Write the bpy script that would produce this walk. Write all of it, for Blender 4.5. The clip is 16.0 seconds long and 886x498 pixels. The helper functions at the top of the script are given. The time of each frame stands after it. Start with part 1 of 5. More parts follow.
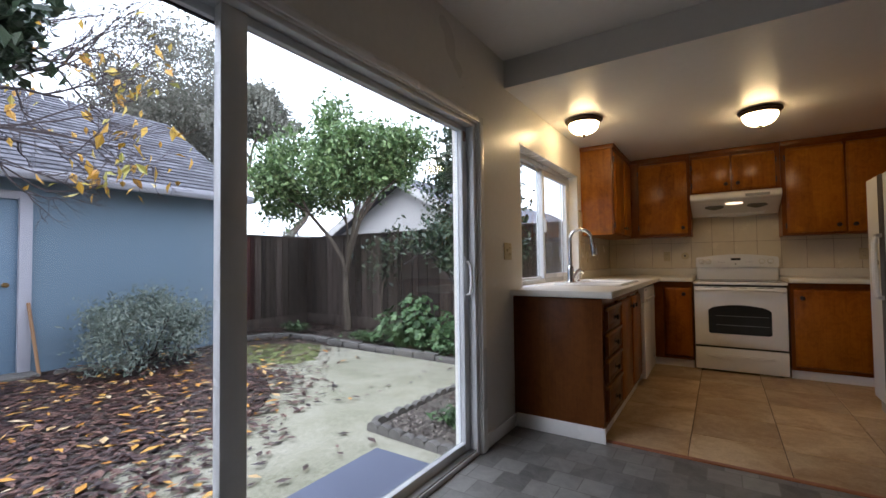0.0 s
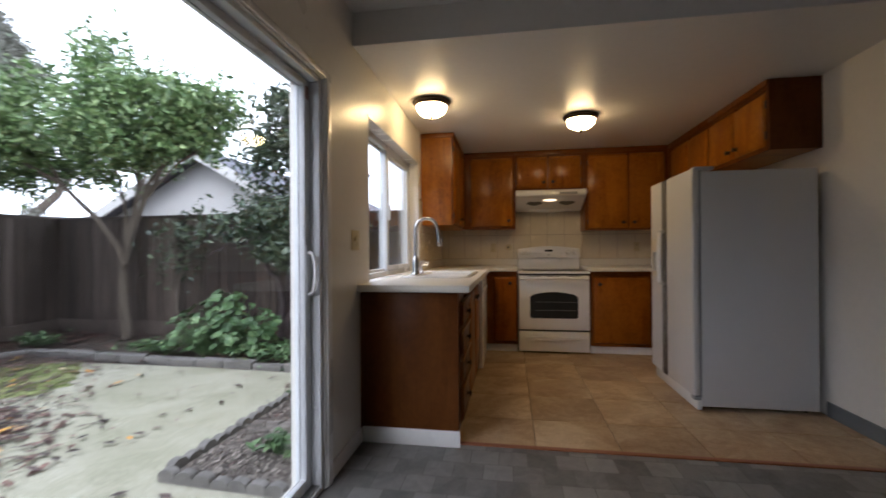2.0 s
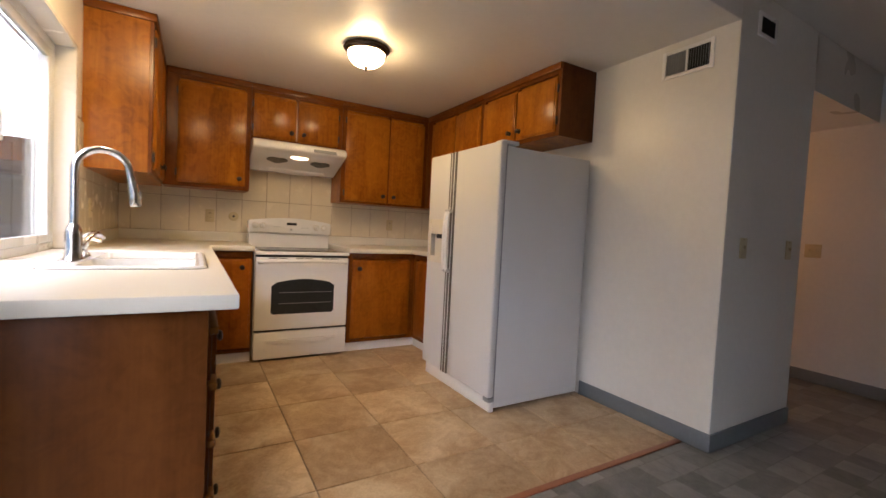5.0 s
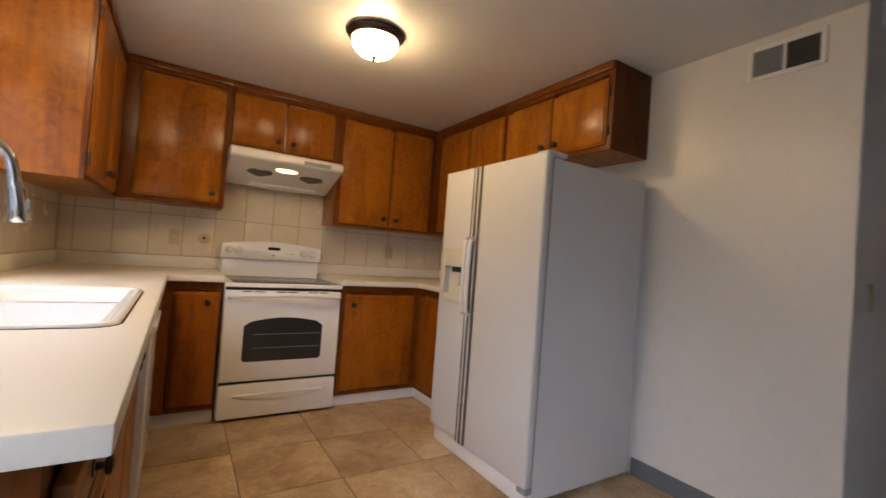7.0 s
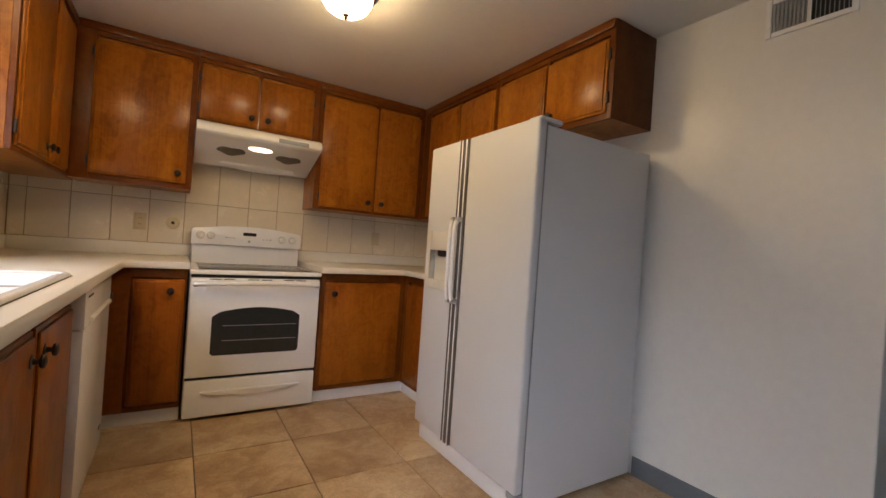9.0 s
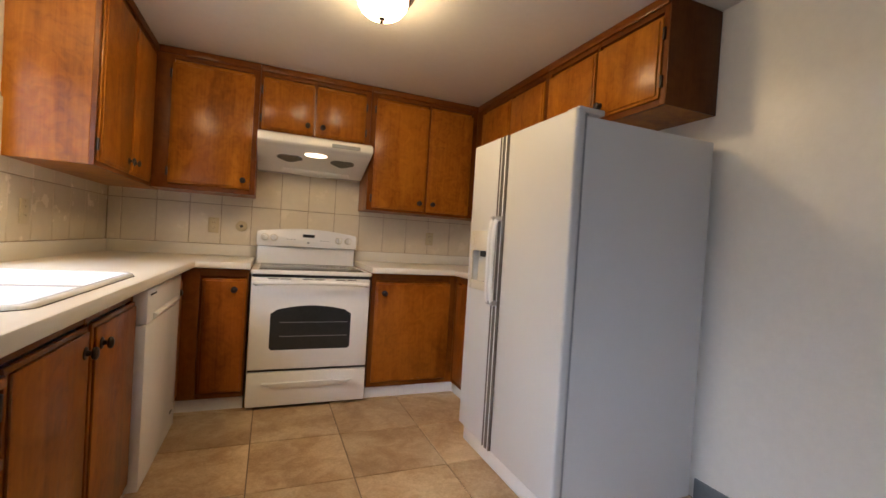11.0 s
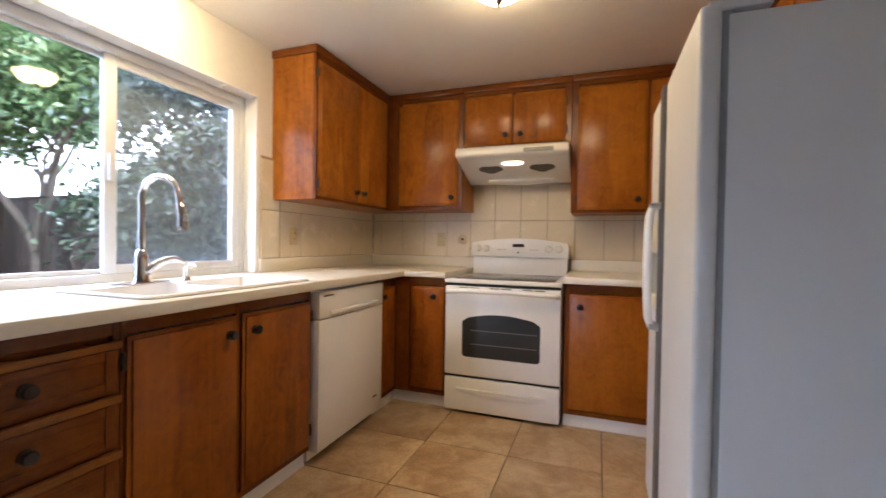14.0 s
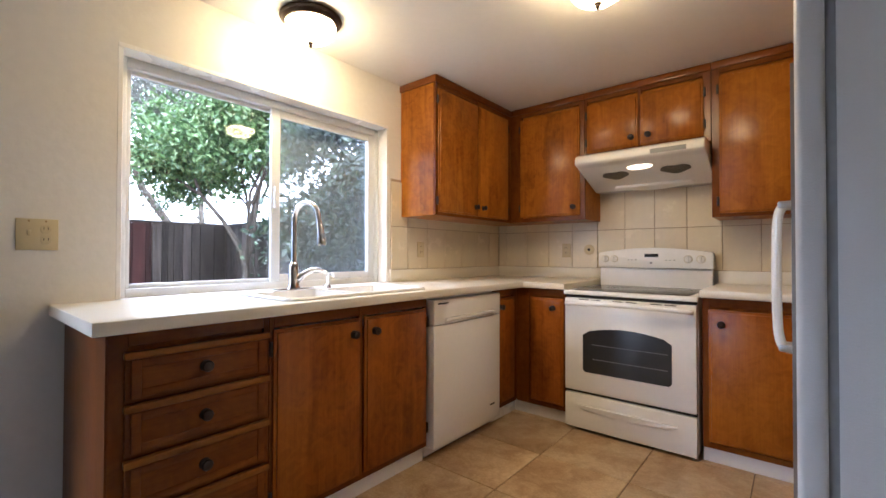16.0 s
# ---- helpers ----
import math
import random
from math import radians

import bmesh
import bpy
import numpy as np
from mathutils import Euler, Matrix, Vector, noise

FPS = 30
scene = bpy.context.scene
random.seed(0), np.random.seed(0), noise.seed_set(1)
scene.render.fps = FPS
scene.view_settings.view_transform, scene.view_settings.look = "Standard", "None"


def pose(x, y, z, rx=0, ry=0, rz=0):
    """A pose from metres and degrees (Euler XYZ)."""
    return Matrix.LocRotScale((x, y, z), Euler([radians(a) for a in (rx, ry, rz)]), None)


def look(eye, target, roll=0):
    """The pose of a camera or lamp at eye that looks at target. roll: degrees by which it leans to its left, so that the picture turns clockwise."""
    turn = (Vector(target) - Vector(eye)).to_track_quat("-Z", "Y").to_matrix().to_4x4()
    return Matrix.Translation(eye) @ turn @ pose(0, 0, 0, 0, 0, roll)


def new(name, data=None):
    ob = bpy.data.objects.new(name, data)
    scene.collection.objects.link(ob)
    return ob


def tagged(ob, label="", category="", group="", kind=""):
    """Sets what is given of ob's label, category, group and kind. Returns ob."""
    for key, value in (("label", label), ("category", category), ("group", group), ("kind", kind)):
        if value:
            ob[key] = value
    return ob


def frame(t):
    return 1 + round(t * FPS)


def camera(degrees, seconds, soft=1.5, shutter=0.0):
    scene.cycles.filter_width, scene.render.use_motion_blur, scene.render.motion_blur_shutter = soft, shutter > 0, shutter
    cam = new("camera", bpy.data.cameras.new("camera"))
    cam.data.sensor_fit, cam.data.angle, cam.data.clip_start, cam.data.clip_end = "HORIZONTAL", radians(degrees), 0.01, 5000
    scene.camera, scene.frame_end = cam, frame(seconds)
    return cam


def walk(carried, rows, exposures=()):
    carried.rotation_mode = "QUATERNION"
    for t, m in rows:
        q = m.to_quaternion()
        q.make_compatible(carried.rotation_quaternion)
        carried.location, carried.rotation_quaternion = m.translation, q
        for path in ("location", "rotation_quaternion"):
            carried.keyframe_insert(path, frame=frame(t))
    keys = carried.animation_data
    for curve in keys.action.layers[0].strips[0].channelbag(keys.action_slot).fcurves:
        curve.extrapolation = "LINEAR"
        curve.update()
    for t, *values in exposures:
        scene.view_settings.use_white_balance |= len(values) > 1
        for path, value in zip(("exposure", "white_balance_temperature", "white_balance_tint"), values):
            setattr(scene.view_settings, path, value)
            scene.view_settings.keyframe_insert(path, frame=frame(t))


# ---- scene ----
cam = camera(92.3, 16.0, shutter=0.5)
PATH = [
    (0, (0.243, 0.313, 1.128), (-0.849, 1.988, 1.189), -0.7),
    (0.5, (0.236, 0.319, 1.126), (-0.834, 2.008, 1.182), -0.7),
    (1, (0.193, 0.334, 1.141), (-0.692, 2.127, 1.137), -0.9),
    (1.5, (0.083, 0.441, 1.126), (-0.543, 2.34, 1.125), 0.4),
    (2, (-0.081, 0.628, 1.135), (-0.395, 2.603, 1.14), -0.4),
    (2.5, (-0.266, 0.788, 1.166), (-0.182, 2.786, 1.223), -0.2),
    (3, (-0.363, 0.918, 1.144), (-0.044, 2.892, 1.112), 2.2),
    (3.5, (-0.45, 1.164, 1.131), (-0.07, 3.128, 1.105), 3.8),
    (4, (-0.476, 1.343, 1.132), (0.126, 3.25, 1.144), 3.9),
    (4.5, (-0.512, 1.579, 1.13), (0.37, 3.373, 1.151), 4.1),
    (4.7, (-0.477, 1.648, 1.131), (0.5, 3.39, 1.04), 3.0),
    (6.8, (-0.3, 2.365, 1.142), (0.819, 4.022, 1.163), 3.7),
    (7, (-0.261, 2.381, 1.16), (0.788, 4.083, 1.196), 4.3),
    (7.5, (-0.146, 2.48, 1.139), (0.782, 4.252, 1.158), 3.8),
    (8, (-0.089, 2.518, 1.145), (0.878, 4.269, 1.142), 4.1),
    (8.5, (-0.083, 2.528, 1.136), (0.961, 4.234, 1.133), 3.9),
    (8.7, (-0.078, 2.528, 1.113), (0.98, 4.225, 1.115), 4.0),
    (10.8, (0.022, 2.504, 1.137), (0.899, 4.301, 1.079), 2.6),
    (11, (0.098, 2.484, 1.136), (0.852, 4.336, 1.106), 3.6),
    (11.5, (0.266, 2.462, 1.146), (0.932, 4.348, 1.097), 2.6),
    (12, (0.424, 2.524, 1.147), (0.87, 4.473, 1.186), 4.6),
    (12.5, (0.563, 2.549, 1.155), (0.845, 4.529, 1.136), 2.5),
    (13, (0.751, 2.545, 1.146), (0.535, 4.533, 1.095), 2.2),
    (13.5, (0.868, 2.61, 1.127), (0.403, 4.556, 1.103), 0.5),
    (14, (0.957, 2.692, 1.132), (0.274, 4.571, 1.103), 0.9),
    (14.5, (1.066, 2.722, 1.134), (0.027, 4.43, 1.14), 1.9),
    (15, (1.114, 2.723, 1.114), (-0.109, 4.306, 1.086), 0.4),
    (15.5, (1.16, 2.723, 1.123), (-0.105, 4.272, 1.102), 0.5),
    (16, (1.172, 2.727, 1.124), (-0.106, 4.264, 1.15), 0.1),
]
walk(cam, [(t, look(eye, target, roll)) for t, eye, target, roll in PATH], [(0.0, 0.05, 5800, 18), (1.5, 0.1, 5800, 18), (2.0, 0.13, 5850, 18), (3.0, 0.6, 5950, 20), (3.5, 0.92, 5950, 22), (4.5, 1.34, 6050, 21), (7.0, 1.15, 5900, 21), (8.5, 1.13, 5850, 20), (10.8, 1.37, 5650, 18), (11.5, 1.48, 5600, 18), (12.0, 1.6, 5550, 19), (13.0, 1.57, 5500, 19), (16.0, 1.53, 5250, 18)])

# ---- world and light ----
world = bpy.data.worlds.new("overcast_sky")
scene.world = world
world.use_nodes = True
wn, wl = world.node_tree.nodes, world.node_tree.links
sky = wn.new("ShaderNodeTexSky")
sky.sky_type, sky.sun_disc = "NISHITA", False
sky.sun_elevation, sky.sun_rotation = radians(38), radians(200)
sky.dust_density, sky.air_density = 4.0, 1.0
cloud = wn.new("ShaderNodeMix")
cloud.data_type = "RGBA"
cloud.inputs[0].default_value = 0.75
cloud.inputs[7].default_value = (28.0, 28.8, 30.5, 1)
wl.new(sky.outputs[0], cloud.inputs[6])
wl.new(cloud.outputs[2], wn["Background"].inputs[0])
wn["Background"].inputs[1].default_value = 0.15
sun = new("sun", bpy.data.lights.new("sun", "SUN"))
sun.data.energy, sun.data.angle, sun.data.color = 0.8, radians(40), (1.0, 0.97, 0.92)
sun.matrix_world = look((-6, -12, 14), (0, 0, 0))

LAMP_COLOUR = (1.0, 0.70, 0.30)
# east strength is set lower only to balance brightness between the two sides
LAMP_POWER, LAMP_POWER_EAST = 27.0, 26.0
hall_lamp = new("hall_light", bpy.data.lights.new("hall_light", "POINT"))
hall_lamp.data.energy, hall_lamp.data.color, hall_lamp.data.shadow_soft_size = 4.0, (1.0, 0.5, 0.2), 0.1
hall_lamp.location = (3.5, 4.6, 1.95)

# ---- materials ----


def tree_of(name):
    m = bpy.data.materials.new(name)
    m.use_nodes = True
    return m, m.node_tree.nodes, m.node_tree.links, m.node_tree.nodes["Principled BSDF"]


def coords(n, l, scale=(1, 1, 1), spread=0.0):
    """Object coordinates in metres, shifted at random from object to object."""
    tc, mp = n.new("ShaderNodeTexCoord"), n.new("ShaderNodeMapping")
    mp.inputs["Scale"].default_value = scale
    if spread:
        info, mul = n.new("ShaderNodeObjectInfo"), n.new("ShaderNodeMath")
        mul.operation = "MULTIPLY"
        mul.inputs[1].default_value = spread
        l.new(info.outputs["Random"], mul.inputs[0])
        add = n.new("ShaderNodeVectorMath")
        l.new(tc.outputs["Object"], add.inputs[0])
        l.new(mul.outputs[0], add.inputs[1])
        l.new(add.outputs[0], mp.inputs["Vector"])
    else:
        l.new(tc.outputs["Object"], mp.inputs["Vector"])
    return mp.outputs[0]


def noise_of(n, l, vec, scale, detail=4.0, rough=0.6, dist=0.0):
    t = n.new("ShaderNodeTexNoise")
    t.inputs["Scale"].default_value, t.inputs["Detail"].default_value = scale, detail
    t.inputs["Roughness"].default_value, t.inputs["Distortion"].default_value = rough, dist
    l.new(vec, t.inputs["Vector"])
    return t.outputs[0]


def ramp_of(n, l, fac, stops):
    r = n.new("ShaderNodeValToRGB")
    e = r.color_ramp.elements
    while len(e) < len(stops):
        e.new(0.5)
    for k, (p, c) in enumerate(stops):
        e[k].position, e[k].color = p, (*c, 1)
    l.new(fac, r.inputs[0])
    return r.outputs[0]


def mix_of(n, l, fac, a, b, mode="MIX"):
    m = n.new("ShaderNodeMix")
    m.data_type, m.blend_type = "RGBA", mode
    for k, v in ((0, fac), (6, a), (7, b)):
        if hasattr(v, "links"):
            l.new(v, m.inputs[k])
        elif k == 0:
            m.inputs[k].default_value = v
        else:
            m.inputs[k].default_value = (*v, 1)
    return m.outputs[2]


def bump_of(n, l, bs, height, strength, dist=0.01):
    b = n.new("ShaderNodeBump")
    b.inputs["Strength"].default_value, b.inputs["Distance"].default_value = strength, dist
    l.new(height, b.inputs["Height"])
    l.new(b.outputs[0], bs.inputs["Normal"])


def tint(c, k):
    return tuple(min(1.0, v * k) for v in c)


def surface(name, colour, rough=0.5, metal=0.0, vary=0.12, big=1.5, fine=40.0, bump=0.1, spec=0.5, coat=0.0, spread=5.0, rvary=0.12, stretch=(1, 1, 1)):
    """A painted, plastic, stone or metal surface with blotches, grain and uneven gloss."""
    m, n, l, bs = tree_of(name)
    v = coords(n, l, stretch, spread)
    a, b = noise_of(n, l, v, big), noise_of(n, l, v, fine, 5.0)
    c = ramp_of(n, l, a, [(0.3, tint(colour, 1 - vary)), (0.7, tint(colour, 1 + vary * 0.6))])
    c = mix_of(n, l, 0.35, c, ramp_of(n, l, b, [(0.35, tint(colour, 1 - vary)), (0.65, tint(colour, 1 + vary))]))
    l.new(c, bs.inputs["Base Color"])
    r = n.new("ShaderNodeMapRange")
    r.inputs[3].default_value, r.inputs[4].default_value = max(0.02, rough - rvary), min(1.0, rough + rvary)
    l.new(a, r.inputs[0])
    l.new(r.outputs[0], bs.inputs["Roughness"])
    bs.inputs["Metallic"].default_value = metal
    bs.inputs["Specular IOR Level"].default_value = spec
    bs.inputs["Coat Weight"].default_value = coat
    bs.inputs["Coat Roughness"].default_value = 0.15
    if bump:
        bump_of(n, l, bs, b, bump, 0.004)
    return m


def varnished(name, dark, mid, light, along="z", rough=0.3, coat=0.5):
    """Varnished plywood with long figured grain."""
    m, n, l, bs = tree_of(name)
    sc = {"z": (3.6, 3.6, 0.85), "x": (0.85, 3.6, 3.6), "y": (3.6, 0.85, 3.6)}[along]
    v = coords(n, l, sc, 17.0)
    swirl = noise_of(n, l, v, 1.0, 3.0, 0.5, 0.6)
    rings = n.new("ShaderNodeMath")
    rings.operation = "MULTIPLY"
    rings.inputs[1].default_value = 34.0
    l.new(swirl, rings.inputs[0])
    wave = n.new("ShaderNodeMath")
    wave.operation = "SINE"
    l.new(rings.outputs[0], wave.inputs[0])
    w01 = n.new("ShaderNodeMapRange")
    w01.inputs[1].default_value, w01.inputs[2].default_value = -1.0, 1.0
    l.new(wave.outputs[0], w01.inputs[0])
    fsc = {"z": (90, 90, 3), "x": (3, 90, 90), "y": (90, 3, 90)}[along]
    grain = noise_of(n, l, coords(n, l, fsc, 9.0), 1.0, 5.0, 0.7)
    c = ramp_of(n, l, swirl, [(0.25, dark), (0.5, mid), (0.75, light)])
    c = mix_of(n, l, 0.25, c, ramp_of(n, l, w01.outputs[0], [(0.0, tint(dark, 1.0)), (1.0, tint(light, 1.0))]))
    cloudy = noise_of(n, l, coords(n, l, (1, 1, 1), 23.0), 14.0, 5.0, 0.6, 1.5)
    c = mix_of(n, l, 0.26, c, ramp_of(n, l, cloudy, [(0.35, dark), (0.62, light)]))
    c = mix_of(n, l, 0.16, c, ramp_of(n, l, grain, [(0.35, tint(dark, 0.7)), (0.65, light)]))
    l.new(c, bs.inputs["Base Color"])
    r = n.new("ShaderNodeMapRange")
    r.inputs[3].default_value, r.inputs[4].default_value = rough - 0.08, rough + 0.14
    l.new(grain, r.inputs[0])
    l.new(r.outputs[0], bs.inputs["Roughness"])
    bs.inputs["Coat Weight"].default_value, bs.inputs["Coat Roughness"].default_value = coat, 0.25
    bs.inputs["Specular IOR Level"].default_value = 0.05
    ripple = mix_of(n, l, 0.55, grain, cloudy)
    bump_of(n, l, bs, ripple, 0.3, 0.003)
    l.new(bs.inputs["Normal"].links[0].from_socket, bs.inputs["Coat Normal"])
    return m


def weathered(name, colour):
    """Weathered boards, each of another shade, with long streaks."""
    m, n, l, bs = tree_of(name)
    v = coords(n, l, (16, 16, 0.9), 30.0)
    a, b = noise_of(n, l, v, 1.0, 5.0, 0.65, 0.4), noise_of(n, l, coords(n, l, (60, 60, 4), 9.0), 1.0, 4.0)
    c = ramp_of(n, l, a, [(0.3, tint(colour, 0.45)), (0.55, colour), (0.72, tint(colour, 2.2))])
    c = mix_of(n, l, 0.35, c, ramp_of(n, l, b, [(0.35, tint(colour, 0.4)), (0.65, tint(colour, 1.9))]))
    info = n.new("ShaderNodeObjectInfo")
    c = mix_of(n, l, 1.0, c, ramp_of(n, l, info.outputs["Random"], [(0.0, (0.3, 0.29, 0.28)), (0.7, (0.7, 0.68, 0.66)), (1.0, (1.0, 1.0, 1.0))]), "MULTIPLY")
    l.new(c, bs.inputs["Base Color"])
    bs.inputs["Roughness"].default_value = 0.9
    bump_of(n, l, bs, b, 0.4, 0.004)
    return m


def glowing(name, colour, strength):
    m, n, l, bs = tree_of(name)
    bs.inputs["Base Color"].default_value = (0.9, 0.85, 0.75, 1)
    bs.inputs["Roughness"].default_value = 0.3
    bs.inputs["Emission Color"].default_value = (*colour, 1)
    bs.inputs["Emission Strength"].default_value = strength
    return m


def pane_glass(name, gloss=0.04):
    m, n, l, bs = tree_of(name)
    out = n["Material Output"]
    tr, gl, fr, mx = n.new("ShaderNodeBsdfTransparent"), n.new("ShaderNodeBsdfGlossy"), n.new("ShaderNodeLayerWeight"), n.new("ShaderNodeMixShader")
    tr.inputs[0].default_value = (0.93, 0.95, 0.94, 1)
    gl.inputs["Roughness"].default_value = gloss
    fr.inputs[0].default_value = 0.5
    up, mul = n.new("ShaderNodeMath"), n.new("ShaderNodeMath")
    up.operation, mul.operation = "POWER", "MULTIPLY_ADD"
    up.inputs[1].default_value, mul.inputs[1].default_value, mul.inputs[2].default_value = 5.0, 0.85, 0.02
    l.new(fr.outputs["Facing"], up.inputs[0])
    l.new(up.outputs[0], mul.inputs[0])
    l.new(mul.outputs[0], mx.inputs[0])
    l.new(tr.outputs[0], mx.inputs[1])
    l.new(gl.outputs[0], mx.inputs[2])
    l.new(mx.outputs[0], out.inputs["Surface"])
    return m


def tile_stone(name, a, b, c, rough=0.42, big=2.2):
    """Mottled ceramic tile, another patch of stone on each piece."""
    m, n, l, bs = tree_of(name)
    v = coords(n, l, (1, 1, 1), 60.0)
    cl, vein, grain = noise_of(n, l, v, big, 5.0, 0.55, 0.8), noise_of(n, l, v, big * 3.5, 6.0, 0.65, 1.6), noise_of(n, l, v, 90.0, 3.0)
    col = ramp_of(n, l, cl, [(0.36, a), (0.5, b), (0.62, c)])
    col = mix_of(n, l, 0.35, col, ramp_of(n, l, vein, [(0.4, a), (0.62, c)]))
    col = mix_of(n, l, 0.18, col, ramp_of(n, l, grain, [(0.35, tint(a, 0.7)), (0.65, c)]))
    info = n.new("ShaderNodeObjectInfo")
    shade = ramp_of(n, l, info.outputs["Random"], [(0.0, (0.74, 0.74, 0.75)), (1.0, (1.0, 1.0, 1.0))])
    col = mix_of(n, l, 1.0, col, shade, "MULTIPLY")
    l.new(col, bs.inputs["Base Color"])
    r = n.new("ShaderNodeMapRange")
    r.inputs[3].default_value, r.inputs[4].default_value = rough - 0.1, rough + 0.15
    l.new(vein, r.inputs[0])
    l.new(r.outputs[0], bs.inputs["Roughness"])
    bump_of(n, l, bs, vein, 0.08 if rough > 0.3 else 0.012, 0.003)
    return m


def sheet_vinyl(name):
    """Printed sheet flooring with small slate squares."""
    m, n, l, bs = tree_of(name)
    v = coords(n, l, (1, 1, 1))
    sq = n.new("ShaderNodeTexBrick")
    sq.offset, sq.squash = 0.5, 1.0
    for k, val in (("Scale", 1.0), ("Mortar Size", 0.004), ("Mortar Smooth", 0.6), ("Brick Width", 0.152), ("Row Height", 0.152), ("Bias", 0.0)):
        sq.inputs[k].default_value = val
    sq.inputs["Color1"].default_value, sq.inputs["Color2"].default_value = (0.075, 0.073, 0.07, 1), (0.31, 0.305, 0.29, 1)
    sq.inputs["Mortar"].default_value = (0.115, 0.11, 0.10, 1)
    l.new(v, sq.inputs["Vector"])
    cl, grain = noise_of(n, l, v, 9.0, 6.0, 0.65, 1.0), noise_of(n, l, v, 120.0, 3.0)
    col = mix_of(n, l, 0.35, sq.outputs[0], ramp_of(n, l, cl, [(0.35, (0.07, 0.07, 0.07)), (0.65, (0.28, 0.27, 0.25))]))
    col = mix_of(n, l, 0.15, col, ramp_of(n, l, grain, [(0.35, (0.04, 0.04, 0.04)), (0.65, (0.2, 0.2, 0.19))]))
    l.new(col, bs.inputs["Base Color"])
    bs.inputs["Roughness"].default_value = 0.36
    bump_of(n, l, bs, cl, 0.12, 0.003)
    return m


def ground_cover(name, a, b, c, s1=1.2, s2=18.0, rough=0.9, bump=0.4):
    m, n, l, bs = tree_of(name)
    v = coords(n, l)
    p, q = noise_of(n, l, v, s1, 5.0, 0.6, 0.5), noise_of(n, l, v, s2, 6.0, 0.7)
    col = ramp_of(n, l, p, [(0.35, a), (0.5, b), (0.66, c)])
    col = mix_of(n, l, 0.4, col, ramp_of(n, l, q, [(0.35, tint(a, 0.7)), (0.65, tint(c, 1.1))]))
    l.new(col, bs.inputs["Base Color"])
    bs.inputs["Roughness"].default_value = rough
    bump_of(n, l, bs, q, bump, 0.02)
    return m


def foliage(name, a, b, c, rough=0.45):
    """Leaves of three greens, told apart leaf by leaf."""
    m, n, l, bs = tree_of(name)
    geo = n.new("ShaderNodeNewGeometry")
    col = ramp_of(n, l, geo.outputs["Random Per Island"], [(0.0, a), (0.55, b), (1.0, c)])
    l.new(col, bs.inputs["Base Color"])
    bs.inputs["Roughness"].default_value = rough
    bs.inputs["Subsurface Weight"].default_value = 0.0
    bs.inputs["Transmission Weight"].default_value = 0.0
    return m


M = {}
M["wall"] = surface("wall_paint", (0.75, 0.725, 0.67), 0.31, bump=0.32, fine=28.0, vary=0.05, big=0.8, spread=0)
M["ceiling"] = surface("ceiling_paint", (0.75, 0.73, 0.695), 0.31, bump=0.3, fine=24.0, vary=0.04, big=0.7, spread=0)
M["white_trim"] = surface("white_gloss_trim", (0.83, 0.82, 0.80), 0.28, vary=0.05, bump=0.05)
M["vinyl_frame"] = surface("white_vinyl_frame", (0.70, 0.72, 0.735), 0.3, vary=0.04, bump=0.03)
M["gasket"] = surface("black_rubber", (0.02, 0.02, 0.022), 0.6, bump=0.05)
M["greybase"] = surface("grey_vinyl_baseboard", (0.16, 0.175, 0.185), 0.45, vary=0.1, bump=0.06)
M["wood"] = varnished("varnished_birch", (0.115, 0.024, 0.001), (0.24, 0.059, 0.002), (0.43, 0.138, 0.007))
# upper row: lighter and more golden than the base row's birch
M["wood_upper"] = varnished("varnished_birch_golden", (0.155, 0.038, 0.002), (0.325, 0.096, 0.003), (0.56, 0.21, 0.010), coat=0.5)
M["wood_h"] = varnished("varnished_birch_rail", (0.07, 0.015, 0.002), (0.145, 0.037, 0.003), (0.25, 0.075, 0.006), "x")
M["wood_hy"] = varnished("varnished_birch_rail_side", (0.07, 0.015, 0.002), (0.145, 0.037, 0.003), (0.25, 0.075, 0.006), "y")
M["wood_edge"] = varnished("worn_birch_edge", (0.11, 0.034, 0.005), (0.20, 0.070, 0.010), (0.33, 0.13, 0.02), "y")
M["wood_v"] = varnished("varnished_birch_stile", (0.07, 0.015, 0.002), (0.145, 0.037, 0.003), (0.25, 0.075, 0.006))
M["wood_dark"] = varnished("varnished_panel_brown", (0.065, 0.020, 0.007), (0.115, 0.036, 0.009), (0.17, 0.058, 0.015), coat=0.08)
M["knob"] = surface("aged_bronze", (0.055, 0.042, 0.035), 0.42, metal=0.8, vary=0.3, bump=0.05)
M["laminate"] = surface("cream_laminate", (0.76, 0.72, 0.63), 0.34, vary=0.025, bump=0.0, big=3.0, fine=60.0, rvary=0.05)
M["enamel"] = surface("white_enamel", (0.85, 0.845, 0.83), 0.22, vary=0.03, bump=0.02, coat=0.3)
M["fridge"] = surface("fridge_textured_white", (0.63, 0.63, 0.625), 0.4, vary=0.03, bump=0.22, fine=260.0)
M["almond"] = surface("almond_plastic", (0.56, 0.47, 0.28), 0.4, vary=0.05, bump=0.03)
M["offwhite"] = surface("off_white_plastic", (0.66, 0.62, 0.52), 0.4, vary=0.05, bump=0.03)
M["chrome"] = surface("chrome", (0.75, 0.75, 0.76), 0.1, metal=1.0, vary=0.05, bump=0.0, rvary=0.05)
M["steel"] = surface("brushed_steel", (0.5, 0.5, 0.5), 0.32, metal=1.0, vary=0.1, bump=0.05)
M["steel_dark"] = surface("dull_dark_steel", (0.22, 0.20, 0.18), 0.4, metal=0.8, vary=0.15, bump=0.03)
